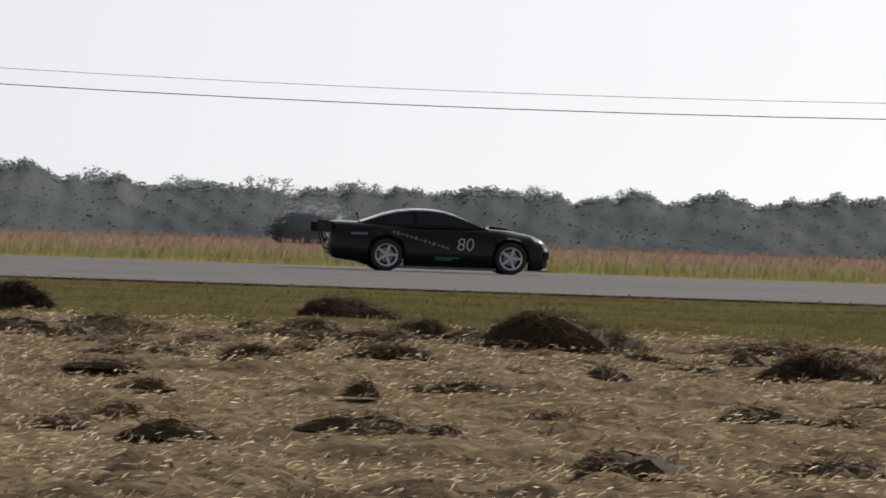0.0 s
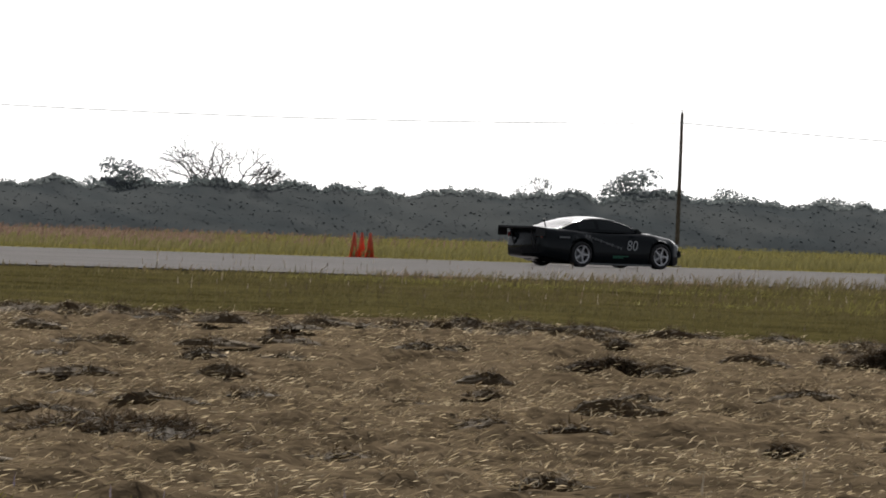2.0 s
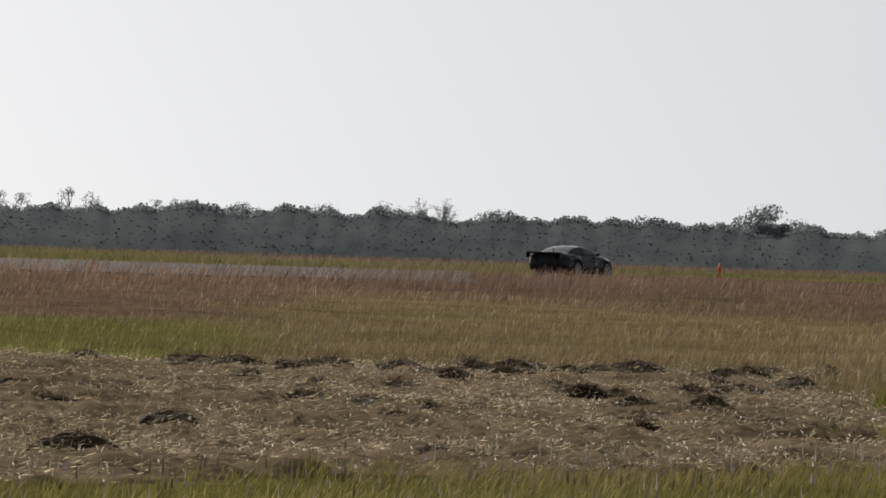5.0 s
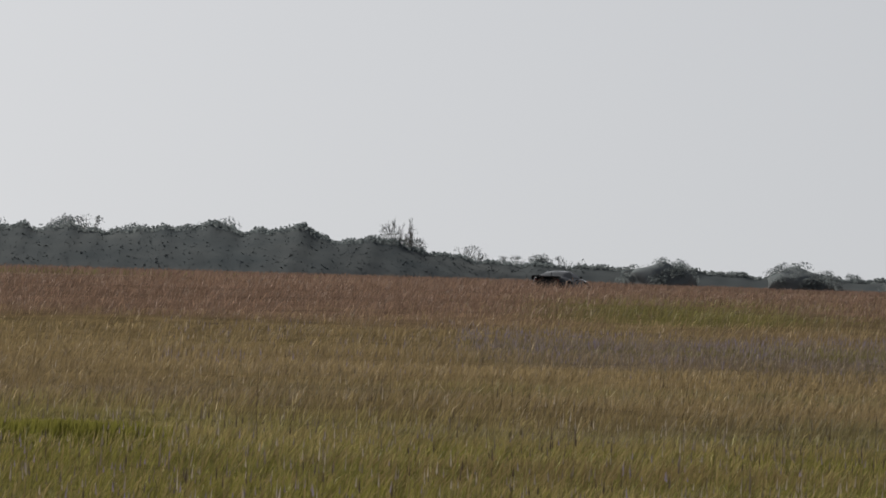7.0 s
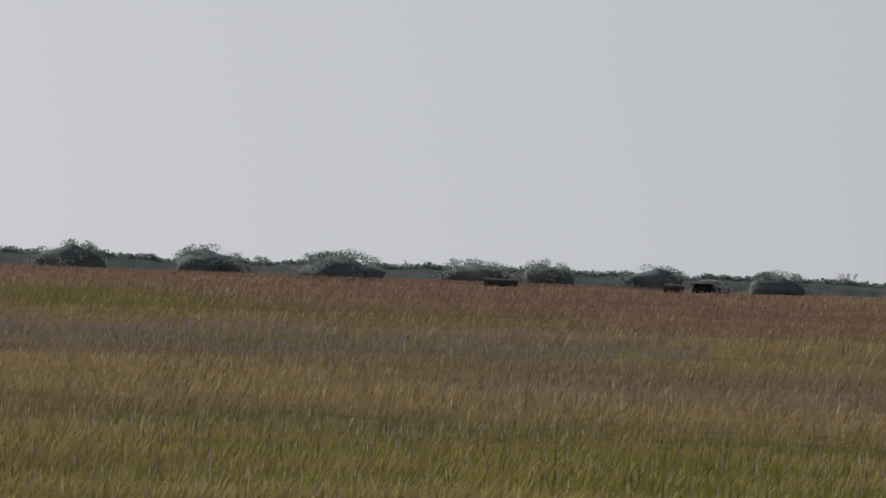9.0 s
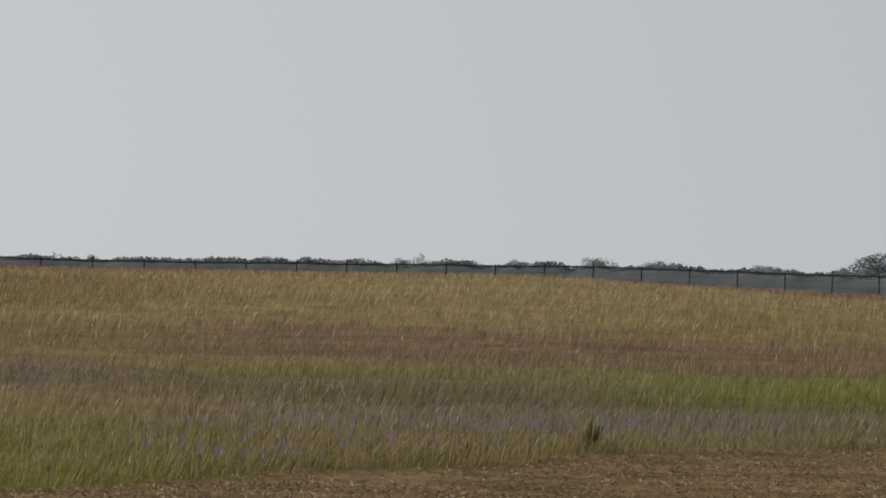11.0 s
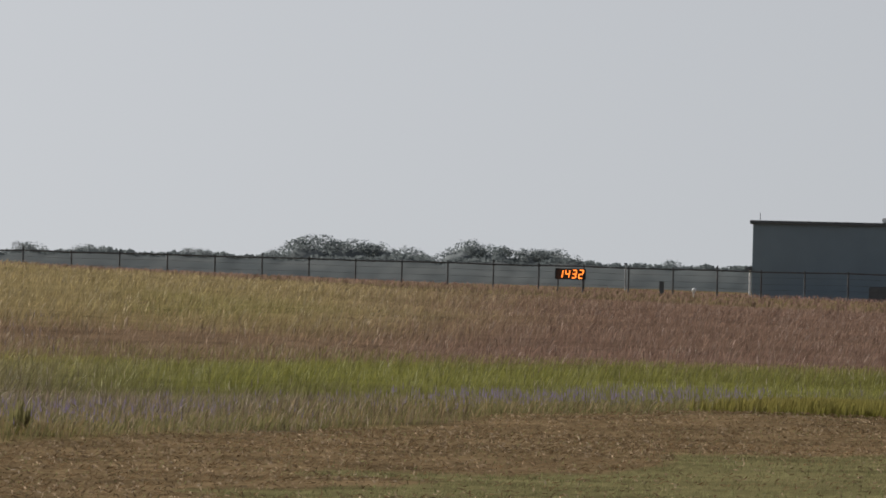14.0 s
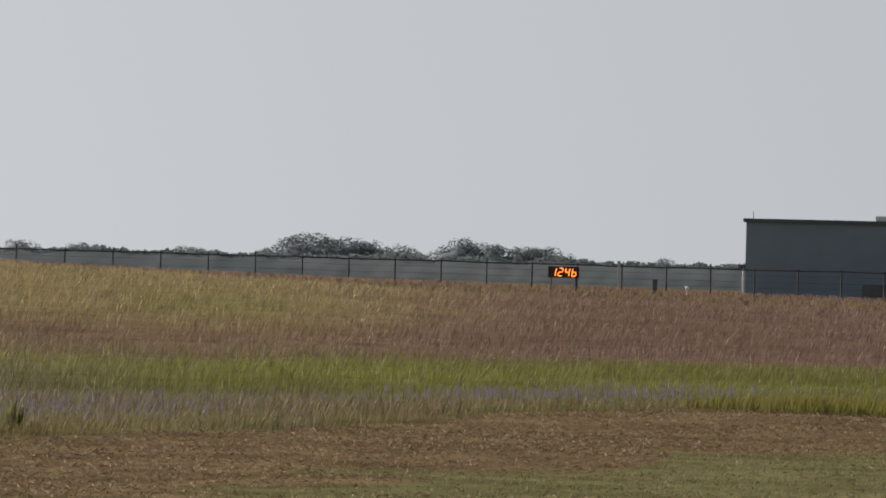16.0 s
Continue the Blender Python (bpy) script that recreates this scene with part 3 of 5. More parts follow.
def build_spikes():
    """Violet sage spikes and dry seed stalks standing out of the grass."""
    def spike_set(name, n, r0, r1, b0, b1, seed, height, mat, label, category, mask=None, bare=0.15):
        x, y, rs = scatter(n, r0, r1, b0, b1, seed)
        m = ~hay_zone(x, y) & ~mown_zone(x, y) & (wave(x, y, 9, seed) + 0.6 * wave(x, y, 2.5, seed + 1) + rs.normal(0, 0.3, n) > bare)
        if mask is not None:
            m &= mask(x, y)
        x, y = keep(x, y, m)
        n = len(x)
        z = ground_height(x, y)
        h = height * rs.uniform(0.6, 1.2, n)
        w = rs.uniform(0.006, 0.010, n)
        hw = rs.uniform(0.010, 0.020, n)
        ex, ey = rs.normal(0.05, 0.06, n) * h, rs.normal(0, 0.05, n) * h
        v = np.empty((n, 6, 3), np.float32)
        for k, (s, ww) in enumerate([(0, w), (0, -w), (.62, w), (.70, hw), (.70, -hw), (1.0, 0 * w)]):
            v[:, k] = np.stack([x + ex * s + ww / 2 * 0.9, y + ey * s - ww / 2 * 0.45, z + h * s], -1)
        i = (np.arange(n) * 6)[:, None, None]
        f = (np.array([[0, 1, 2], [2, 4, 3], [3, 4, 5]])[None] + i).reshape(-1, 3)
        ob = mesh_object(name, v.reshape(-1, 3), f, mat)
        ob.data.attributes.new("tip", "FLOAT", "POINT").data.foreach_set("value", np.tile(np.array([0, 0, .3, 1, 1, 1], np.float32), n))
        tagged(ob, label, category, kind="stuff")
    spike_set("sage_spikes", 4200, 44, 74, 0.58, 1.45, 31, 0.21, FADED_SAGE, "faded violet sage flower spikes among the grass", "flowers")
    spike_set("tall_sage", 420, 45, 49, 0.80, 0.90, 36, 0.34, FADED_SAGE, "tall violet sage spikes at the hay edge", "flowers")
    spike_set("sage_patch", 6000, 118, 175, 1.15, 1.44, 32, 0.34, FADED_SAGE, "band of greyish violet sage flowers", "flowers")
    spike_set("sage_border", 16000, 66, 112, 1.38, 1.60, 33, 0.25, SAGE, "violet sage flowers along the mown edge", "flowers",
              lambda x, y: y + 0.189 * x < 28.5 + 1.5 * wave(x, y, 5, 34), 0.0)
    spike_set("sage_band", 7000, 140, 168, 1.185, 1.285, 37, 0.34, FADED_SAGE, "faded violet sage flowers in a loose band", "flowers", None, 0.2)
    spike_set("seed_heads", 5000, 46, 82, 0.95, 1.42, 38, 0.27, DRY_STALK, "brown and bleached seed heads over the grass", "stalks", None, 0.0)
    spike_set("seed_stalks", 9000, 44, 150, 0.60, 1.58, 35, 0.36, DRY_STALK, "dry brown seed stalks standing in the grass", "stalks")


def grass_clump(bearing, distance, width, height, seed, mat=None, dense=1.0):
    rs = np.random.RandomState(seed)
    p = heading(bearing, distance)
    n = int((2300 * width + 300) * dense)
    x, y = p.x + rs.normal(0, width / 4, n), p.y + rs.normal(0, width / 5, n)
    ob = blades("grass_clump", x, y, rs, height, 0.016, 0.35, mat or GREEN_GRASS, "dense dark green grass clump", "grass clump", 0.1)
    ob["group"] = "grass clumps"


def set_litter(ob, x, y):
    """The litter's colour over the plan: prairie, verges, cut hay, mown strip and lawn."""
    c = np.ones((len(x), 4), np.float32)
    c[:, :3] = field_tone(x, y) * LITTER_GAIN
    c[(y > 82) & (x < 95)] = (0.066, 0.057, 0.023, 1)
    c[(y > RUNWAY_FAR - 3)] = (0.13, 0.115, 0.035, 1)
    c[y > 216] = (0.15, 0.108, 0.08, 1)
    c[(y > RUNWAY_FAR - 3) & (x > 400)] = (0.15, 0.108, 0.08, 1)
    c[(y > 216) & (np.arctan2(x, y) > 0.61) & (np.arctan2(x, y) < 1.02)] = (0.13, 0.115, 0.04, 1)
    c[hay_zone(x, y)] = (0.118, 0.090, 0.059, 1)
    c[mown_zone(x, y)] = (0.112, 0.080, 0.046, 1)
    c[lawn_zone(x, y)] = (0.100, 0.090, 0.044, 1)
    ob.data.attributes.new("litter", "FLOAT_COLOR", "POINT").data.foreach_set("color", c.ravel())


def hay_relief(x, y):
    """How thick the cut hay lies: raked rows, tufts and hollows."""
    rows = 0.55 * wave(x, y * 2.0, 5.5, 23) + 0.5 * wave(x, y * 1.6, 1.7, 24) + 0.5 * wave(x, y * 1.4, 0.75, 25)
    thin = 1 - 0.6 * smooth(y + 0.82 * np.clip(x - 58, 0, 99), 80, 92)
    return 0.02 + 0.13 * np.clip(rows + 0.05, 0, 1.6) * thin


def build_hay_mat():
    rr, aa = np.geomspace(42, 126, 430), np.linspace(0.0, 1.2, 520)
    R, A = np.meshgrid(rr, aa)
    X, Y = R * np.sin(A), R * np.cos(A)
    inside = hay_zone(X, Y)
    Z = ground_height(X, Y) + np.where(inside, hay_relief(X, Y), -0.08)
    n, k = R.shape
    i = np.arange(n * k).reshape(n, k)
    f = np.stack([i[:-1, :-1], i[:-1, 1:], i[1:, 1:], i[1:, :-1]], -1).reshape(-1, 4)
    f = f[inside.ravel()[f].any(axis=1)]
    used, f = np.unique(f, return_inverse=True)
    xyz = np.stack([X, Y, Z], -1).reshape(-1, 3)[used]
    ob = mesh_object("hay_mat", xyz, f.reshape(-1, 4), SOIL, flat=False)
    set_litter(ob, xyz[:, 0], xyz[:, 1])
    tagged(ob, "uneven mat of mown hay covering the field", "hay", kind="stuff")


def build_ground():
    rr = np.concatenate([np.linspace(0, 30, 5), np.geomspace(34, 320, 170), np.geomspace(330, 4500, 36)])
    aa = np.concatenate([np.linspace(-0.05, 1.65, 500), np.linspace(1.7, 6.2, 40)])
    R, A = np.meshgrid(rr, aa)
    X, Y = R * np.sin(A), R * np.cos(A)
    Z = ground_height(X, Y)
    n, k = R.shape
    i = np.arange(n * k).reshape(n, k)
    j = np.roll(i, -1, axis=0)
    f = np.stack([i[:, :-1], i[:, 1:], j[:, 1:], j[:, :-1]], -1).reshape(-1, 4)
    ob = mesh_object("ground", np.stack([X, Y, Z], -1).reshape(-1, 3), f, SOIL, flat=False)
    set_litter(ob, X.ravel(), Y.ravel())
    tagged(ob, "dry earth with dead grass litter, open prairie", "ground", kind="structure")
    bm = bmesh.new()
    box(bm, (3000, RUNWAY_FAR - RUNWAY_NEAR, 0.3), (800, (RUNWAY_NEAR + RUNWAY_FAR) / 2, RUNWAY_Z - 0.15))
    tagged(part("runway", bm, ASPHALT), "grey weathered asphalt runway", "runway", kind="structure")


build_ground()
build_hay_mat()
build_grass()
build_hay()
build_spikes()
for k, (b, r, w, h) in enumerate([(.1157, 88, 1.65, .42), (.0985, 90, .75, .24), (.0905, 99, 1.1, .24), (.147, 78, 1.0, .33), (.05, 99, .8, .3), (.095, 81, .8, .16), (.08, 80, .7, .18),
                                  (.286, 92, 1.4, .22), (.236, 97, 1.6, .25), (.438, 84, 2.1, .55), (.417, 82, 1.6, .28), (.4, 85, 1.1, .27), (.426, 66, .5, .26), (.4465, 66, .45, .24),
                                  (.385, 86, .6, .2), (.4285, 83, 1.9, .32), (.4495, 83, 1.6, .22), (.4435, 82, 1.2, .40), (.3755, 84, 1.3, .34), (.365, 95, 1.1, .3), (.5065, 100, .7, .26), (.54, 86, .9, .28), (.5195, 70, .5, .14), (.6, 62, 2.0, .18), (.656, 88, .9, .22), (.688, 92, .9, .3),
                                  (.739, 67, .7, .16), (.729, 102, 1.1, .2), (.741, 83, .8, .18), (.863, 74, .85, .2), (.865, 67, .6, .12), (1.0695, 92, .5, .17)]):
    hay_mound(b, r, w, h, 100 + k)
grass_clump(1.1124, 89, 1.3, .42, 201)
grass_clump(1.1082, 90, .8, .33, 202)
grass_clump(1.1388, 74, 1.7, .22, 203)
grass_clump(1.4355, 78, .24, .30, 204, VERGE, 0.10)
grass_clump(1.533, 100, 3.2, .20, 205, dense=1.4)


# ---------------------------------------------------------------- trees
def leaf_axes(rs, out):
    """Two axes for each leaf, which lies roughly along the crown's surface."""
    face = out + rs.normal(0, 0.38, out.shape)
    u = np.cross(face, rs.normal(size=out.shape))
    u /= np.linalg.norm(u, axis=1)[:, None]
    w = np.cross(face, u)
    w /= np.linalg.norm(w, axis=1)[:, None]
    return u, w


def crown_leaves(rs, lobes, count, size, hang=0.0):
    """Small leaf cards spread through uneven lobes (centre, radii), denser at the rim, with gaps."""
    lob = rs.choice(len(lobes), count, p=np.array([l[3] ** 2 for l in lobes]) / sum(l[3] ** 2 for l in lobes))
    L = np.array([(l[0], l[1], l[2], l[3], l[4]) for l in lobes])[lob]
    d = rs.normal(size=(count, 3))
    d /= np.linalg.norm(d, axis=1)[:, None]
    rad = rs.uniform(0.35, 1.08, count) ** 0.6
    c = L[:, :3] + d * rad[:, None] * np.stack([L[:, 3], L[:, 3], L[:, 4]], -1)
    c[:, 2] = np.maximum(c[:, 2], 0.12)
    u, w = leaf_axes(rs, d)
    s = size * rs.uniform(0.6, 1.5, count)[:, None]
    v = np.stack([c - u * s, c + w * s * .6, c + u * s, c - w * s * .6], 1)
    f = np.arange(count * 4).reshape(-1, 4)
    return v.reshape(-1, 3), f


def limbs(bm, rs, base, direction, length, radius, depth, tips, spread=0.6):
    """A limb and its branches, ever finer."""
    end = base + direction * length
    mid = base + direction * length * 0.5 + Vector(rs.normal(0, 0.06 * length, 3))
    seg = 5 if depth > 2 else 3
    tube(bm, base, mid, radius, radius * 0.85, seg)
    tube(bm, mid, end, radius * 0.85, radius * 0.7, seg)
    tips.append(end)
    if depth == 0:
        return
    for _ in range(3):
        d = (direction + Vector(rs.normal(0, spread, 3)) + Vector((0, 0, 0.10))).normalized()
        limbs(bm, rs, end, d, length * rs.uniform(0.62, 0.85), max(radius * 0.62, 0.0022), depth - 1, tips, spread)


def make_tree(kind, seed):
    """A tree one unit high, to be set at its true height: leafy, thin (half bare), bare, or a low bush."""
    rs = np.random.RandomState(seed)
    label = {"leafy": "grey-green mesquite tree with a rounded crown", "thin": "sparse mesquite tree with thin foliage",
             "bare": "bare spreading oak with fine twigs", "bush": "low dark green bush in the prairie"}[kind]
    t = thing("bush" if kind == "bush" else "tree", Matrix.Identity(4), label, "bush" if kind == "bush" else "tree", "bushes" if kind == "bush" else "trees of the treeline")
    bm, tips, lobes = bmesh.new(), [], []
    if kind in ("bare", "thin"):
        tube(bm, (0, 0, -0.05), (0.01, 0, 0.24), 0.036, 0.026, 7)
        stems = 6 if kind == "bare" else 4
        for k in range(stems):
            a = k * 6.28 / stems + rs.uniform(-.3, .3)
            rise = 0.45 if k % 2 else 0.95
            limbs(bm, rs, Vector((0.01, 0, 0.22)), Vector((math.cos(a) * .8, math.sin(a) * .8, rise)).normalized(), 0.22, 0.016, 4 if kind == "bare" else 3, tips, 0.5)
        high = max(p.z for p in tips)
        for v in bm.verts:
            v.co.z *= 1.0 / high
        ends = [Vector((p.x, p.y, p.z / high)) for p in tips]
        for p in ends[:: (5 if kind == "bare" else 3)]:
            lobes.append((p.x, p.y, p.z, 0.05, 0.04) if kind == "bare" else (p.x, p.y, p.z * 0.96, 0.085, 0.06))
        for _ in range(6):
            a = rs.uniform(0, 6.28)
            lobes.append((0.35 * math.cos(a), 0.35 * math.sin(a), 0.18, 0.22, 0.18))
        v, f = crown_leaves(rs, lobes, 1000 if kind == "bare" else 1500, 0.009 if kind == "bare" else 0.014)
    else:
        for k in range(3):
            a = k * 2.1 + rs.uniform(-.4, .4)
            limbs(bm, rs, Vector((0.03 * math.cos(a), 0.03 * math.sin(a), -0.03)), Vector((math.cos(a) * .35, math.sin(a) * .35, 0.9)).normalized(), 0.26, 0.022, 1, tips)
        wide = 0.62 if kind == "leafy" else 0.85
        for k in range(24):
            a, u = rs.uniform(0, 6.28), rs.uniform(0.0, 1.0)
            el = math.asin(u)
            r = rs.uniform(0.13, 0.21)
            d = wide - r * 0.8
            lobes.append((d * math.cos(el) * math.cos(a), d * math.cos(el) * math.sin(a), 0.16 + (0.84 - r * 0.9) * math.sin(el) * rs.uniform(0.9, 1.03), r, r * 0.85))
        v, f = crown_leaves(rs, lobes, 3400, 0.019)
    part("trunk", bm, BARK, t)
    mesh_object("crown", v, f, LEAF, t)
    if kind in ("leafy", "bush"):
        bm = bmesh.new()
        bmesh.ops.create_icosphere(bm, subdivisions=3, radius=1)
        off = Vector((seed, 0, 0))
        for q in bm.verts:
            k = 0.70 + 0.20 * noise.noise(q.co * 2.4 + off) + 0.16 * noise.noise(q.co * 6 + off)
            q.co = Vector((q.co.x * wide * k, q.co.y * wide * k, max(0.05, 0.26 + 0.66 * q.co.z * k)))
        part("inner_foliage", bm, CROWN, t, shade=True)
    return t


KINDS = {k: [make_tree(k, s + 10 * i) for i in range(n)] for k, s, n in (("leafy", 300, 5), ("thin", 400, 3), ("bare", 500, 2), ("bush", 600, 3))}
tree_rs = np.random.RandomState(77)


FIRST = set()


def plant(kind, bearing, distance, height, spread=1.0):
    p = heading(bearing, distance)
    src = KINDS[kind][tree_rs.randint(len(KINDS[kind]))]
    z = RUNWAY_Z - 0.1
    m = pose(p.x, p.y, z, 0, 0, tree_rs.uniform(0, 360)) @ Matrix.Diagonal((height * spread, height * spread, height, 1))
    if src.name not in FIRST:
        FIRST.add(src.name)
        src.matrix_basis = m
    else:
        made = copy_thing(src, Matrix.Identity(4))
        made.matrix_basis = m


# the treeline's height above the eye (milliradians) by bearing
LINE_B = [0, .05, .065, .1, .15, .2, .23, .3, .33, .4, .46, .5, .55, .6, .66, .7, .76, .79, .83, .85, .9, .95, 1.0, 1.04, 1.09, 1.13, 1.165, 1.178, 1.19, 1.22, 1.3, 1.36, 1.43, 1.49, 1.55]
LINE_H = [7.5, 7.5, 5.8, 5.7, 6.4, 5.2, 4.8, 4.4, 5.1, 4.8, 5.5, 4.6, 5.2, 5.4, 5.8, 6.2, 6.7, 7.0, 6.5, 5.9, 5.0, 4.9, 5.1, 5.4, 4.8, 5.2, 6.0, 4.2, 2.5, 1.8, 1.6, 1.3, 2.5, 2.6, 2.3]


def line_distance(b):
    return 545 / math.cos(b) if b < 0.8 else 782 + 340 * min(max(b - 1.17, 0), 0.26)


def belt_height(b, r):
    return np.interp(b, LINE_B, LINE_H) / 1000 * r + EYE.z - RUNWAY_Z


def belt_point(b, r, s):
    """A place on the belt's canopy, which climbs from its near edge (s = 0) to its crest (s = 1); also its height over the foot."""
    full = belt_height(b, r)
    lumps = 0.90 + 0.07 * np.sin(b * 330 + 3 * np.sin(b * 97)) + 0.05 * np.sin(b * 910 + 2 * np.sin(b * 211)) + 0.025 * np.sin(b * 2300 + 1.3)
    rough = 0.5 * np.sin(b * 560 + 9 * s + 3 * np.sin(b * 171)) * np.sin(7 * s + b * 190 + 2 * np.sin(b * 83)) + 0.35 * np.sin(b * 1370 - 21 * s + 2 * np.sin(b * 260)) * np.sin(17 * s + b * 433)
    crest = s ** 3
    return r + 4 - 4.0 * full * (1 - s ** 1.15), full * s * (0.94 * (1 - crest) + crest * np.minimum(lumps, 1.02)) + 0.24 * rough * np.minimum(s * 4, 1) * (1 - crest)


def build_woods():
    """The leaves at the belt's crest."""
    rs = np.random.RandomState(81)
    n = 90000
    b = rs.uniform(-0.02, 1.57, n)
    s = 1 - 0.10 * rs.uniform(0.0, 1.0, n) ** 1.5
    r, z = belt_point(b, np.array([line_distance(q) for q in b]), s)
    c = np.stack([r * np.sin(b), r * np.cos(b), RUNWAY_Z - 0.3 + z + 0.36 * rs.uniform(0, 1, n) ** 1.6 - 0.1], -1)
    u, w = leaf_axes(rs, np.stack([-0.9 * np.sin(b), -0.9 * np.cos(b), 0.25 + 0 * b], -1))
    d = (0.12 * rs.uniform(0.5, 1.4, n) * r / 700)[:, None]
    v = np.stack([c - u * d, c + w * d * .7, c + u * d, c - w * d * .7], 1).reshape(-1, 3)
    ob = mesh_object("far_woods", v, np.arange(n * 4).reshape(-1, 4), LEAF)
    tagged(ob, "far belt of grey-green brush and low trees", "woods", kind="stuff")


def build_brush_leaves():
    """Sprays of leaves standing out of the belt's canopy."""
    rs = np.random.RandomState(83)
    n = 45000
    b, s = rs.uniform(-0.02, 1.2, n), rs.uniform(0.03, 0.97, n)
    r, z = belt_point(b, np.array([line_distance(q) for q in b]), s)
    c = np.stack([r * np.sin(b), r * np.cos(b), RUNWAY_Z - 0.3 + z + rs.uniform(-0.04, 0.03, n)], -1)
    u, w = leaf_axes(rs, np.stack([-0.24 * np.sin(b), -0.24 * np.cos(b), 0.97 + 0 * b], -1))
    d = (0.13 * rs.uniform(0.5, 1.4, n) * r / 700)[:, None]
    v = np.stack([c - u * d, c + w * d * .7, c + u * d, c - w * d * .7], 1).reshape(-1, 3)
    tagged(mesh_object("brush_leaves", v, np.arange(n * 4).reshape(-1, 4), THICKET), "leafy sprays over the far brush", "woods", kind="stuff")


def build_brush_mass():
    """The dense body of the belt under its leaves."""
    bb = np.linspace(-0.02, 1.57, 3000)
    r0 = np.array([line_distance(q) for q in bb])
    rows = []
    for s in (0, .06, .12, .18, .25, .32, .39, .46, .53, .60, .67, .74, .80, .86, .91, .96, 1.0):
        r, z = belt_point(bb, r0, s)
        rows.append(np.stack([r * np.sin(bb), r * np.cos(bb), RUNWAY_Z - 0.3 + z], -1))
    for dr, k in ((5, 0.9), (7, 0.0)):
        rows.append(np.stack([(r0 + 4 + dr) * np.sin(bb), (r0 + 4 + dr) * np.cos(bb), RUNWAY_Z - 0.3 + k * z], -1))
    v = np.stack(rows, 1)
    k = v.shape[1]
    i = np.arange(len(bb) * k).reshape(-1, k)
    f = np.stack([i[:-1, :-1], i[1:, :-1], i[1:, 1:], i[:-1, 1:]], -1).reshape(-1, 4)
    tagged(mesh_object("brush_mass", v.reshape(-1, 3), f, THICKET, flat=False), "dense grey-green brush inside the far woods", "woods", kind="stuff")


build_woods()
build_brush_leaves()
build_brush_mass()
b = -0.01
while b < 1.57:
    r = line_distance(b)
    top = float(np.interp(b, LINE_B, LINE_H)) / 1000 * r + EYE.z - RUNWAY_Z
    h = top * tree_rs.uniform(0.85, 1.15)
    kind = "leafy" if tree_rs.uniform() < (0.45 if .68 < b < 1.2 else 0.75) else "thin"
    plant(kind, b + tree_rs.uniform(-.002, .002), r + 3 + 0.75 * h + tree_rs.uniform(0, 3), h * (0.98 if kind == 'leafy' else 1.1), tree_rs.uniform(0.85, 1.3))
    b += 1.5 * top / r
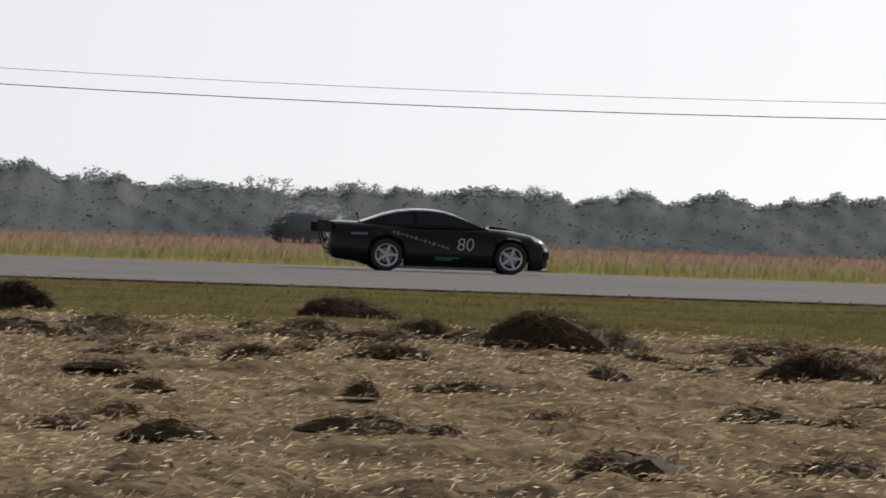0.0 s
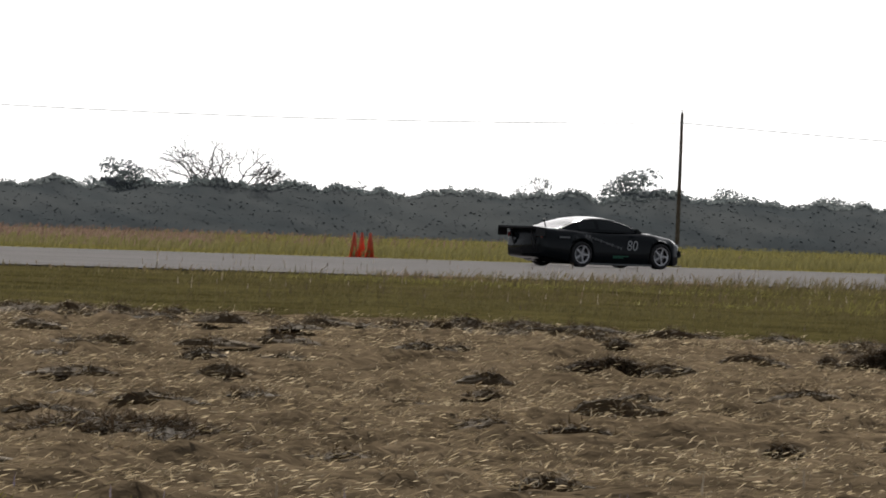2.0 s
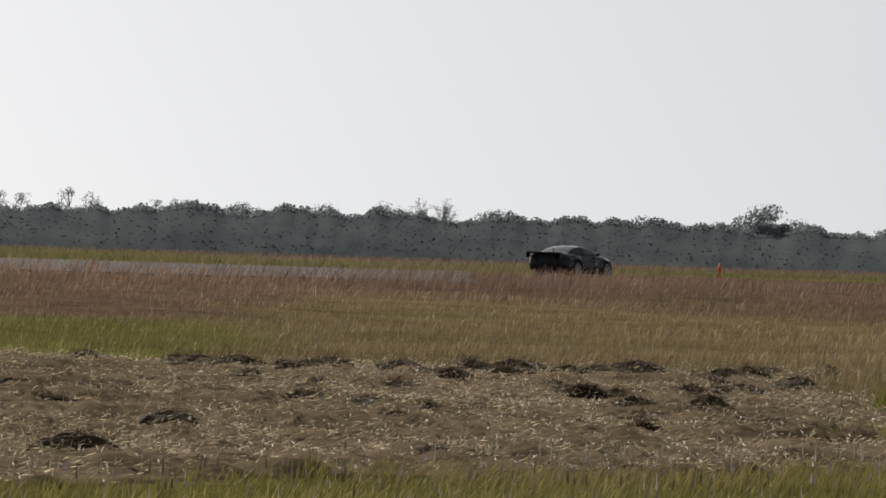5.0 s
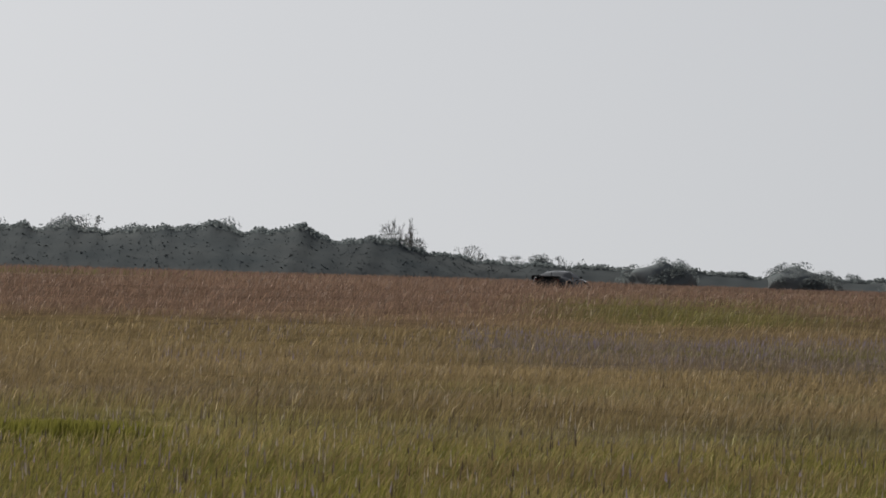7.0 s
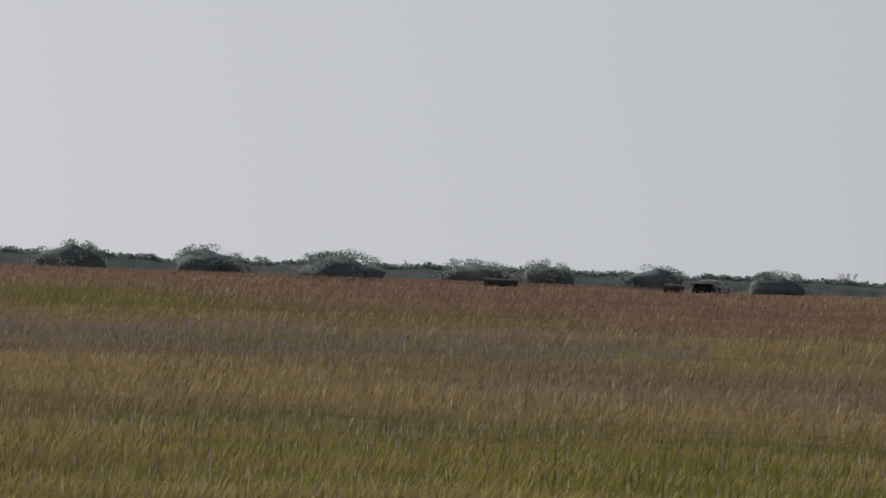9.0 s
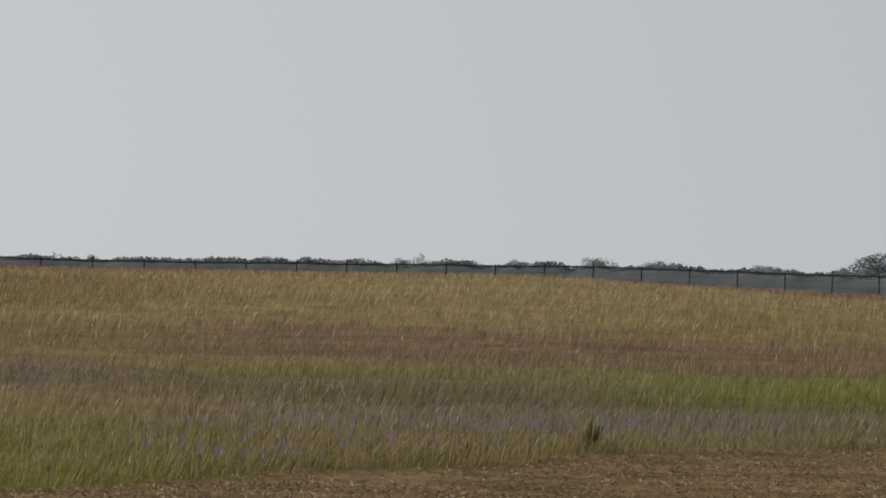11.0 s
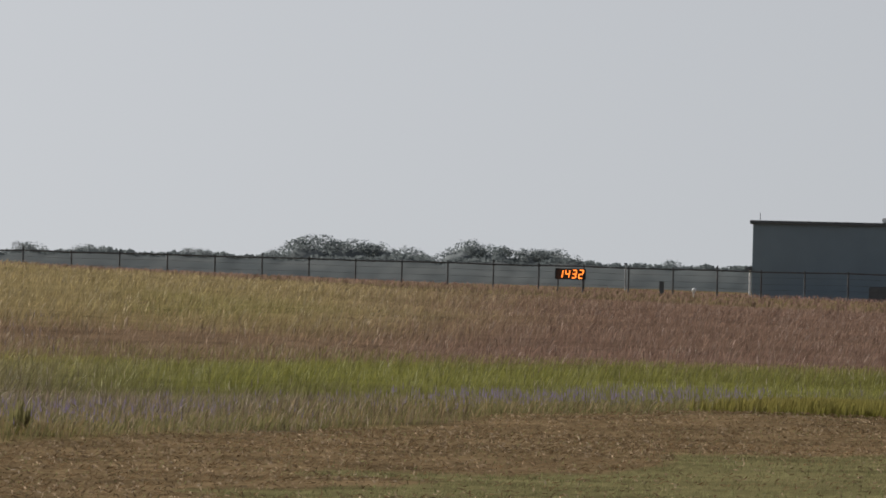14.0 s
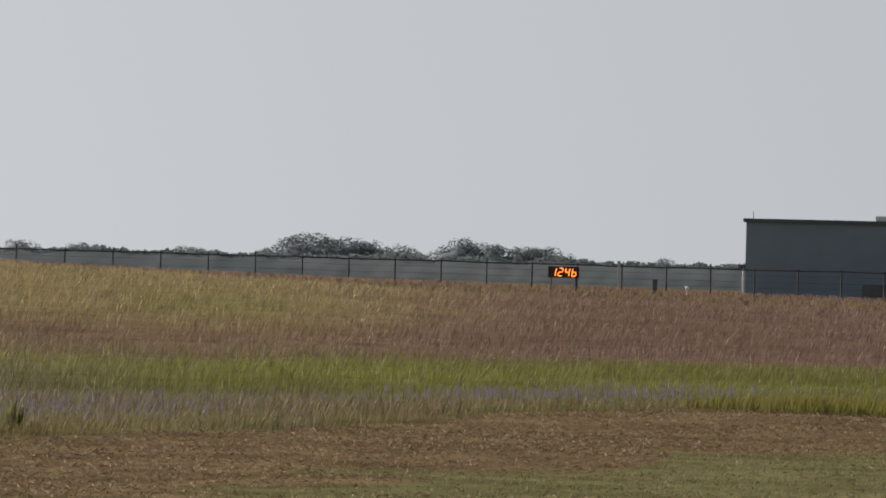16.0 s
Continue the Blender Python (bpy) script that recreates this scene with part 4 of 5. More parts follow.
# single trees that stand out: kind, bearing, angle of the top above the eye (mrad), distance, spread
for kind, bb, a, r, s in [("leafy", .059, 6.2, 560, 1.3), ("leafy", .0705, 5.7, 560, 1.2), ("bush", .086, 3.7, 420, 1.6), ("leafy", .09, 5.6, 560, 1.2),
                          ("leafy", .2295, 7.1, 560, 1.0), ("leafy", .238, 4.7, 520, 1.6), ("bare", .279, 10.3, 545, 1.95), ("bush", .306, 3.6, 520, 1.3), ("thin", .3665, 8.2, 560, 1.3), ("bare", .356, 6.4, 545, 1.3),
                          ("leafy", .4105, 6.0, 560, .8), ("thin", .426, 6.6, 570, 1.1), ("bush", .4525, 5.3, 500, 1.9), ("bush", .458, 4.9, 500, 1.6), ("leafy", .5055, 7.7, 540, 1.3), ("leafy", .5115, 7.4, 540, 1.2),
                          ("leafy", .522, 7.0, 540, 1.3), ("bush", .5735, 4.2, 520, 1.4), ("leafy", .5975, 7.2, 600, 1.0), ("bare", .6095, 9.2, 600, 1.9), ("leafy", .659, 8.0, 640, 1.1),
                          ("bare", .7020, 8.6, 690, 1.3), ("thin", .7127, 7.6, 690, 1.1), ("thin", .6927, 7.8, 690, 1.1), ("thin", .7240, 8.2, 700, 1.2), ("bare", .7360, 8.9, 700, 1.1), ("bare", .7466, 9.5, 700, 1.2), ("thin", .7580, 9.4, 700, 1.3), ("thin", .7673, 9.8, 700, 1.2), ("leafy", .7746, 9.4, 700, 1.1), ("thin", .7850, 8.6, 710, 1.2), ("thin", .7885, 7.6, 710, 1.1), ("thin", .7934, 8.4, 710, 1.1), ("leafy", .7972, 8.9, 710, 1.0), ("thin", .8094, 8.0, 710, 1.2), ("thin", .8290, 7.6, 710, 1.1), ("thin", .8427, 7.6, 710, 1.2), ("leafy", .802, 10.2, 720, 1.1), ("bare", .8190, 11.4, 740, 1.5), ("thin", .859, 7.8, 780, .9),
                          ("thin", .896, 8.2, 770, 1.1), ("leafy", 1.0445, 5.6, 770, 1.0), ("bare", 1.05, 6.1, 770, 1.2), ("leafy", 1.058, 5.5, 770, 1.1), ("leafy", 1.0898, 6.9, 760, 1.1), ("leafy", 1.0935, 5.2, 760, 1.2),
                          ("leafy", 1.123, 4.6, 770, 1.1), ("thin", 1.141, 5.4, 780, 1.1), ("thin", 1.153, 5.0, 790, 1.1), ("bare", 1.1783, 6.3, 790, 1.0), ("leafy", 1.1945, 2.9, 900, 1.2),
                          ("bush", 1.2092, 3.2, 640, 1.7), ("bush", 1.2252, 3.2, 640, 1.6), ("bush", 1.2410, 2.9, 600, 2.1), ("bush", 1.257, 2.5, 700, 2.2), ("bush", 1.2655, 2.7, 700, 1.5), ("bush", 1.278, 2.5, 700, 1.9), ("bush", 1.2925, 2.2, 700, 1.8),
                          ("leafy", 1.4697, 4.3, 900, 1.3), ("leafy", 1.4738, 4.1, 900, 1.3), ("leafy", 1.4773, 3.5, 900, 1.1), ("leafy", 1.4803, 3.2, 900, 1.2), ("leafy", 1.4877, 4.1, 900, 1.0), ("leafy", 1.4907, 3.8, 900, 1.1),
                          ("leafy", 1.4957, 3.5, 900, 1.1), ("leafy", 1.4979, 3.4, 900, 1.2), ("leafy", 1.436, 2.7, 900, 1.2), ("leafy", 1.443, 2.6, 900, 1.2), ("leafy", 1.456, 2.5, 900, 1.3)]:
    if kind in ('bare', 'thin') or kind == 'leafy' and not 0.5 < bb < 0.53:
        r = max(r, line_distance(bb) + 3 + 0.0011 * a * s * line_distance(bb) * (0.62 if kind == 'leafy' else 0.5))
    east = kind == 'leafy' and bb > 1.4
    plant(kind, bb, r, (a / 1000 * r + EYE.z - RUNWAY_Z + 0.1) * (1.10 if east else 1.06), s * (1.25 if east else 0.95 if kind in ('leafy', 'thin') else 0.8))


for kind in KINDS:
    for spare in KINDS[kind]:
        if spare.name not in FIRST:
            for piece in list(spare.children) + [spare]:
                bpy.data.objects.remove(piece)


# ---------------------------------------------------------------- power line
POLE_LINE, POLE_STEP, POLE_FIRST = 500.0, 93.95, 15.2
WIRE_POINTS = []
POLE_LEAN = [2.0, 2.8, 2.7, 1.9, 0.4, 0.2, -0.6, 0.3]
for k in range(8):
    x = POLE_FIRST + POLE_STEP * k + (0, -0.55, 0, 0.3, 0, 1.75, 0.3, 0)[k]
    h = (9.7 if k == 0 else 10.2) if k < 5 else 9.6
    p = thing("utility_pole", pose(x, POLE_LINE, RUNWAY_Z, 0, POLE_LEAN[k], 0), "dark wooden utility pole carrying thin wires", "utility pole", "poles of the power line")
    bm = bmesh.new()
    tube(bm, (0, 0, -0.4), (0, 0, h), 0.18, 0.12, 10)
    part("shaft", bm, POLE_WOOD, p)
    bm = bmesh.new()
    tube(bm, (0, 0, h), (0, 0, h + 0.22), 0.05, 0.03, 8)
    part("insulator", bm, WIRE, p, "pale pin insulator")
    if k == 6:
        for z in (h - 0.9, h - 1.5):
            bm = bmesh.new()
            box(bm, (1.0, 0.1, 0.12), (0, -0.2, z), 0.01)
            part("crossarm", bm, POLE_WOOD, p)
            for s in (-0.45, 0.45):
                bm = bmesh.new()
                tube(bm, (s, -0.2, z + 0.06), (s, -0.2, z + 0.28), 0.05, 0.035, 8)
                part("insulator", bm, WIRE, p, "pale pin insulator")
    m = p.matrix_basis
    WIRE_POINTS.append((m @ Vector((0, 0, h + 0.2)), m @ Vector((0.1, -0.15, h - 0.75))))


def build_wire(points, radius, sag, label):
    """A wire hung from pole to pole, sagging between."""
    bm = bmesh.new()
    for a, b in zip(points, points[1:]):
        last = a
        for j in range(1, 13):
            s = j / 12
            q = a.lerp(b, s) - Vector((0, 0, sag * 4 * s * (1 - s)))
            tube(bm, last, q, radius, radius, 4)
            last = q
    tagged(part("power_line_wire", bm, WIRE), label, "wire", "power line wires")


build_wire([w[0] for w in WIRE_POINTS], 0.014, 0.9, "thin upper wire of the power line")
build_wire([w[1] for w in WIRE_POINTS], 0.026, 0.9, "thicker lower wire of the power line")

# ---------------------------------------------------------------- cones, sign board, shrub
CONE_RED = material("faded_orange_plastic", (0.60, 0.07, 0.03), 0.55, (0.70, 0.11, 0.05), 6)
BLACK_RUBBER = material("black_rubber", (0.015, 0.015, 0.016), 0.8, (0.03, 0.03, 0.03), 15, bump=0.2)
SIGN_FACE = material("dark_green_board", (0.018, 0.022, 0.020), 0.6, (0.05, 0.05, 0.045), 2.5, bump=0.1)
GREY_STEEL = material("galvanised_steel", (0.35, 0.36, 0.37), 0.5, (0.27, 0.28, 0.29), 8, metal=0.7)
SANDBAG = material("brown_sandbag", (0.13, 0.10, 0.08), 0.9, (0.09, 0.075, 0.06), 6, bump=0.4)


def make_cone(h):
    c = thing("traffic_cone", Matrix.Identity(4), "orange-red plastic traffic cone beside the runway", "traffic cone", "cones along the runway")
    bm = bmesh.new()
    box(bm, (0.36, 0.36, 0.03), (0, 0, 0.015), 0.008)
    part("foot", bm, CONE_RED, c)
    bm = bmesh.new()
    tube(bm, (0, 0, 0.028), (0, 0, h), 0.125, 0.035, 18)
    part("body", bm, CONE_RED, c, shade=True)
    bm = bmesh.new()
    tube(bm, (0, 0, h), (0, 0, h + 0.015), 0.036, 0.028, 12)
    part("rim", bm, CONE_RED, c)
    return c


first_cone = make_cone(0.68)
for k, (b, y) in enumerate([(.1927, 188), (.3612, 188), (.485, 189), (.5605, 123), (.6256, 187), (.6265, 187.3), (.6275, 187), (.7077, 142), (.7087, 142.3), (.7097, 142), (.785, 190), (.8406, 190), (1.0843, 189)]):
    m = pose(y * math.tan(b), y, RUNWAY_Z if y < 186 else float(ground_height(y * math.tan(b), y)) + 0.01, 0, 0, 17 * k)
    if k == 0:
        first_cone.matrix_basis = m
    else:
        small = copy_thing(first_cone, m)
        if y < 150:
            small.scale = (0.65, 0.65, 0.65)
            small.location.z = RUNWAY_Z if y > 130 else float(ground_height(y * math.tan(b), y))

SX, SY = 139 * math.tan(.72), 139.0
sign = thing("sign_board", pose(SX, SY, RUNWAY_Z, 0, 0, -34), "dark upright distance board on steel legs", "sign board")
bm = bmesh.new()
box(bm, (0.76, 0.06, 0.96), (0, 0, 0.68), 0.008)
part("panel", bm, SIGN_FACE, sign)
for s in (-0.36, 0.36):
    bm = bmesh.new()
    box(bm, (0.045, 0.045, 1.18), (s, 0.055, 0.59))
    part("post", bm, GREY_STEEL, sign)
    bm = bmesh.new()
    tube(bm, (s, 0.07, 0.8), (s, 0.42, 0.01), 0.018, 0.018, 6)
    part("brace", bm, GREY_STEEL, sign)
    bm = bmesh.new()
    tube(bm, (s, -0.05, 0.25), (s * 1.15, -0.25, 0.0), 0.02, 0.02, 6)
    part("front_leg", bm, SIGN_FACE, sign)
bm = bmesh.new()
box(bm, (0.78, 0.08, 0.05), (0, 0, 1.18), 0.01)
part("cap_rail", bm, SIGN_FACE, sign)
for k, (dx, dy, s) in enumerate([(0.05, -0.25, 1.0), (0.42, -0.3, 0.9), (-0.55, -0.2, 0.9), (0.72, -0.1, 1.1), (-1.15, 0.6, 0.7)]):
    bm = bmesh.new()
    bmesh.ops.create_icosphere(bm, subdivisions=3, radius=0.18 * s, matrix=Matrix.Diagonal((1.3, 0.8, 0.6, 1)))
    for v in bm.verts:
        v.co *= 1 + 0.16 * noise.noise(v.co * 9 + Vector((k, 0, 0)))
        v.co.z = max(v.co.z, -0.07 * s)
    ob = part("sandbag", bm, SANDBAG, shade=True)
    ob.matrix_basis = pose(SX + dx, SY + dy, RUNWAY_Z + 0.068 * s, 0, 0, 40 * k)
    tagged(ob, "dark sandbag lying at the foot of the board", "sandbag", "sandbags at the board")


SHRUB_LEAF = material("weedy_leaf", (0.085, 0.085, 0.045), 0.9, (0.13, 0.115, 0.07), 2.0, 4, island=0.3, through_light=0.4, shine=0.1)


def shrub(bearing, distance, height):
    p = heading(bearing, distance)
    rs = np.random.RandomState(55)
    t = thing("shrub", pose(p.x, p.y, float(ground_height(p.x, p.y)) - 0.02), "weedy grey-green shrub with upright stems", "shrub")
    bm = bmesh.new()
    lobes = []
    for k in range(34):
        a, l = rs.uniform(0, 6.28), rs.uniform(0.5, 1.0) * height
        s = rs.uniform(0.3, 1.8)
        d = Vector((math.cos(a) * s, math.sin(a) * s, 1)).normalized()
        tube(bm, (0.1 * math.cos(a), 0.1 * math.sin(a), 0), d * l, 0.012, 0.005, 4)
        for q in (0.45, 0.7, 0.9):
            lobes.append((d.x * l * q, d.y * l * q, d.z * l * q, 0.10, 0.14))
    part("stem", bm, BARK, t)
    v, f = crown_leaves(rs, lobes, 2600, 0.026)
    mesh_object("foliage", v, f, SHRUB_LEAF, t)


shrub(.7556, 131, 1.2)

# ---------------------------------------------------------------- fence, hangar, display and stakes in the east
FENCE_STEEL = material("dull_fence_steel", (0.04, 0.04, 0.045), 0.7, (0.06, 0.06, 0.065), 5)
HANGAR_METAL = material("blue_grey_metal_siding", (0.190, 0.252, 0.305), 0.6, (0.172, 0.228, 0.276), 0.5, 6, bump=0.05)
HANGAR_TRIM = material("dark_metal_trim", (0.07, 0.08, 0.09), 0.5, (0.09, 0.10, 0.11), 3)
WHITE_PAINT = material("white_paint", (0.75, 0.76, 0.77), 0.5, (0.66, 0.67, 0.68), 4)

fa, fb = heading(1.333, 470), heading(1.5225, 520)
fence = thing("fence", Matrix.Identity(4), "long wire fence with dark steel posts and a top rail", "fence")
FN, BEYOND = 33, 5
prev = None
LINES = [(dz, bmesh.new()) for dz in (0.35, 0.75, 1.1)]
for k in range(FN + 1 + BEYOND):
    q = fa.lerp(fb, k / FN)
    s = k / FN
    z = 0.75
    top = float(np.interp(s, [0, .22, .52, 1], [2.09, 1.98, 2.5, 2.3])) + 0.02 * ((k * 7) % 3)
    bm = bmesh.new()
    tall = 0.55 if k == 0 else (0.28 if k % 5 == 2 else 0.12)
    tube(bm, (q.x, q.y, z - 0.6), (q.x, q.y, top + tall), 0.055, 0.05, 8)
    part("post", bm, FENCE_STEEL, fence)
    if prev is not None:
        bm = bmesh.new()
        tube(bm, prev, (q.x, q.y, top), 0.045, 0.045, 6)
        part("rail", bm, FENCE_STEEL, fence)
        for dz, line in LINES:
            tube(line, prev - Vector((0, 0, dz)), (q.x, q.y, top - dz), 0.007, 0.007, 4)
    prev = Vector((q.x, q.y, top))
for dz, line in LINES:
    part("wire_strand", line, FENCE_STEEL, fence, "thin stretched wire strand")

# hangar: its corner, walls with standing ribs, roof edge
hc = heading(1.5214, 570)
HZ, HH = -0.4, 6.0
hangar = thing("hangar", pose(hc.x, hc.y, HZ, 0, 0, -math.degrees(1.5214) - 3.0), "blue-grey metal hangar with a flat dark roof edge", "hangar")
HW, HD = 30.0, 22.0
for name, size, at in (("front_wall", (HW, 0.2, HH), (HW / 2, 0.1, HH / 2)), ("side_wall", (0.2, HD - 0.4, HH), (0.1, HD / 2, HH / 2)),
                       ("side_wall", (0.2, HD - 0.4, HH), (HW - 0.1, HD / 2, HH / 2)), ("back_wall", (HW, 0.2, HH), (HW / 2, HD - 0.1, HH / 2))):
    bm = bmesh.new()
    box(bm, size, at)
    part(name, bm, HANGAR_METAL, hangar)
bm = bmesh.new()
box(bm, (HW + 0.4, HD + 0.4, 0.25), (HW / 2, HD / 2, HH + 0.125), 0.02)
part("roof", bm, HANGAR_TRIM, hangar, "dark roof with a trim edge")
rib_mesh = None
for k in range(58):
    x = 0.5 + k * 0.5
    if rib_mesh is None:
        bm = bmesh.new()
        box(bm, (0.05, 0.014, HH - 0.1), (0, -0.007, HH / 2))
        rib = part("siding_rib", bm, HANGAR_METAL, hangar)
        rib_mesh = rib.data
    else:
        rib = new("siding_rib", rib_mesh)
        rib.parent = hangar
    rib.location = (x, 0, 0)
bm = bmesh.new()
tube(bm, (-0.12, -0.08, 0), (-0.12, -0.08, 2.9), 0.07, 0.07, 8)
part("downpipe", bm, WHITE_PAINT, hangar, "pale corner pipe")
bm = bmesh.new()
box(bm, (0.45, 0.3, 0.25), (-0.2, -0.15, 3.0), 0.03)
part("lamp_box", bm, HANGAR_TRIM, hangar)
bm = bmesh.new()
tube(bm, (0.45, 0.4, HH + 0.2), (0.45, 0.4, HH + 0.75), 0.025, 0.02, 6)
part("roof_rod", bm, HANGAR_TRIM, hangar)
bm = bmesh.new()
box(bm, (1.3, 1.0, 0.34), (9.3, 0.8, HH + 0.42), 0.06)
part("roof_vent", bm, WHITE_PAINT, hangar, "pale rooftop vent")
bm = bmesh.new()
tube(bm, (9.3, 0.8, HH + 0.2), (9.3, 0.8, HH + 0.3), 0.3, 0.3, 10)
part("vent_neck", bm, WHITE_PAINT, hangar)

# small things by the fence
for b, r, w, h, mat, name, label in ((1.5108, 505, 0.28, 1.25, HANGAR_TRIM, "utility_box", "dark steel utility box by the fence"),):
    q = heading(b, r)
    t = thing(name, pose(q.x, q.y, 0.3), label, "utility box")
    bm = bmesh.new()
    box(bm, (w, w, h), (0, 0, h / 2), 0.02)
    part("cabinet", bm, mat, t)
    bm = bmesh.new()
    box(bm, (w + 0.06, w + 0.06, 0.05), (0, 0, h + 0.025), 0.01)
    part("lid", bm, mat, t)
q = heading(1.5146, 520)
vent = thing("white_cap", pose(q.x, q.y, 0.2), "small white capped standpipe in the grass", "standpipe")
bm = bmesh.new()
tube(bm, (0, 0, 0), (0, 0, 0.85), 0.06, 0.06, 8)
part("pipe", bm, WHITE_PAINT, vent)
bm = bmesh.new()
bmesh.ops.create_uvsphere(bm, u_segments=12, v_segments=8, radius=0.13, matrix=Matrix.Translation((0, 0, 0.9)))
part("cap", bm, WHITE_PAINT, vent, shade=True)
q = heading(1.5065, 512)
lamp = thing("lamp_post", pose(q.x, q.y, 0.3), "short dark lamp post behind the fence", "lamp post")
bm = bmesh.new()
tube(bm, (0, 0, 0), (0, 0, 2.25), 0.05, 0.04, 8)
part("post", bm, GREY_STEEL, lamp)
bm = bmesh.new()
box(bm, (0.35, 0.2, 0.1), (0.08, 0, 2.3), 0.02)
part("head", bm, HANGAR_TRIM, lamp)
q = heading(1.5352, 545)
truck = thing("parked_trailer", pose(q.x, q.y, 0.0, 0, 0, -88), "dark parked trailer beside the hangar", "trailer")
bm = bmesh.new()
box(bm, (2.4, 1.6, 1.25), (1.2, 0, 0.95), 0.08)
part("body", bm, HANGAR_TRIM, truck)
for s in (-0.7, 0.7):
    bm = bmesh.new()
    tube(bm, (1.2, s - 0.1, 0.32), (1.2, s + 0.1, 0.32), 0.32, 0.32, 16)
    part("wheel", bm, BLACK_RUBBER, truck)
q = heading(1.3131, 170)
stake = thing("marker_stake", pose(q.x, q.y, float(ground_height(q.x, q.y)), 0, 1.5, 0), "thin rusty steel marker stake in the prairie", "stake")
bm = bmesh.new()
tube(bm, (0, 0, -0.2), (0, 0, 0.95), 0.016, 0.018, 6)
part("rod", bm, BARK, stake)
bm = bmesh.new()
tube(bm, (0, 0, 0.95), (0, 0, 0.99), 0.022, 0.02, 6)
part("cap", bm, BARK, stake)
# Small far shapes of unknown kind; the round bale form is made up.
FAR_DARK = material("dark_brown_shape", (0.085, 0.072, 0.060), 0.95, (0.07, 0.06, 0.05), 3, bump=0.6, bump_scale=20)
for b in (1.2592, 1.2608, 1.2804):
    q = heading(b, 600)
    bm = bmesh.new()
    tube(bm, (-0.7, 0, 0.26), (0.7, 0, 0.26), 0.29, 0.29, 20)
    ob = part("hay_bale", bm, FAR_DARK, shade=False)
    ob.matrix_basis = pose(q.x, q.y, float(ground_height(q.x, q.y)), 0, 0, 100)
    tagged(ob, "small dark brown shape of unknown kind far out in the grass", "hay bale", "hay bales")

# speed display: a dark cabinet on legs, four slanted digits of seven flaps each, bright on one face and dark on the other
LED = material("orange_lit_segment", (1.0, 0.22, 0.03), 0.5, emit=1.7)
LED_OFF = material("unlit_segment", (0.03, 0.022, 0.02), 0.6)
dq = heading(1.5000, 480)
display = thing("speed_display", pose(dq.x, dq.y, 1.58, 0, 0, -math.degrees(1.5)), "black speed display board with glowing orange digits", "display board")
bm = bmesh.new()
box(bm, (1.74, 0.14, 0.62), (0, 0.09, 0.31), 0.02)
part("cabinet", bm, BLACK_RUBBER, display)
for s in (-0.7, 0.7):
    bm = bmesh.new()
    tube(bm, (s, 0.1, -1.3), (s, 0.1, 0.02), 0.04, 0.04, 8)
    part("leg", bm, FENCE_STEEL, display)
SEGMENTS = {"a": (0, .44, 0), "b": (.11, .33, 1), "c": (.11, .11, 1), "d": (0, 0, 0), "e": (-.11, .11, 1), "f": (-.11, .33, 1), "g": (0, .22, 0)}
DIGITS = {"1": "bc", "2": "abged", "3": "abgcd", "4": "fgbc", "6": "fgcde"}
FLAPS = []


def flap_mesh(length):
    me = bpy.data.meshes.new("segment")
    a, b, d = length / 2, 0.029, 0.008
    ring = [(-a, 0), (-a + b * .7, b), (a - b * .7, b), (a, 0), (a - b * .7, -b), (-a + b * .7, -b)]
    v = [(x, -d, z) for x, z in ring] + [(x, d, z) for x, z in ring]
    f = [tuple(range(6)), tuple(range(11, 5, -1))] + [(i, i + 6, (i + 1) % 6 + 6, (i + 1) % 6) for i in range(6)]
    me.from_pydata(v, [], f)
    me.materials.append(LED)
    me.materials.append(LED_OFF)
    for p in me.polygons:
        p.material_index = 0 if p.index == 0 else 1
    return me


LONG_FLAP = flap_mesh(0.215)
for k, (before, after) in enumerate(zip("1432", "1246")):
    cx = -0.56 + 0.385 * k
    for s, (dx, dz, up) in SEGMENTS.items():
        ob = new("segment", LONG_FLAP)
        ob.parent = display
        z = 0.09 + dz
        base = pose(cx + dx + 0.16 * (dz - 0.22), -0.012, z) @ (pose(0, 0, 0, 0, 90 + 9, 0) if up else Matrix.Identity(4))
        was, now = s in DIGITS[before], s in DIGITS[after]
        ob.matrix_basis = base @ pose(0, 0, 0, 0 if was else 180, 0, 0)
        if was != now:
            FLAPS.append((ob, base, was))

# ---------------------------------------------------------------- the car
GLASS = material("tinted_glass", (0.024, 0.028, 0.030), 0.06, coat=0.0, shine=0.2)
RIM = material("silver_alloy", (0.66, 0.66, 0.67), 0.35, (0.56, 0.56, 0.57), 20, metal=0.35)
TYRE = material("tyre_rubber", (0.02, 0.02, 0.021), 0.75, (0.03, 0.03, 0.031), 30, bump=0.2)
CHROME = material("headlamp_lens", (0.7, 0.72, 0.74), 0.12, metal=0.6, coat=1.0)
TAIL = material("red_tail_lens", (0.16, 0.01, 0.01), 0.2, coat=1.0)
DECAL_WHITE = material("white_vinyl", (0.42, 0.44, 0.44), 0.5)
DECAL_GREY = material("grey_vinyl", (0.17, 0.18, 0.18), 0.5)
DECAL_GREEN = material("green_vinyl", (0.02, 0.16, 0.09), 0.5)
MATT_BLACK = material("matt_black_plate", (0.012, 0.012, 0.013), 0.55, (0.02, 0.02, 0.02), 5)

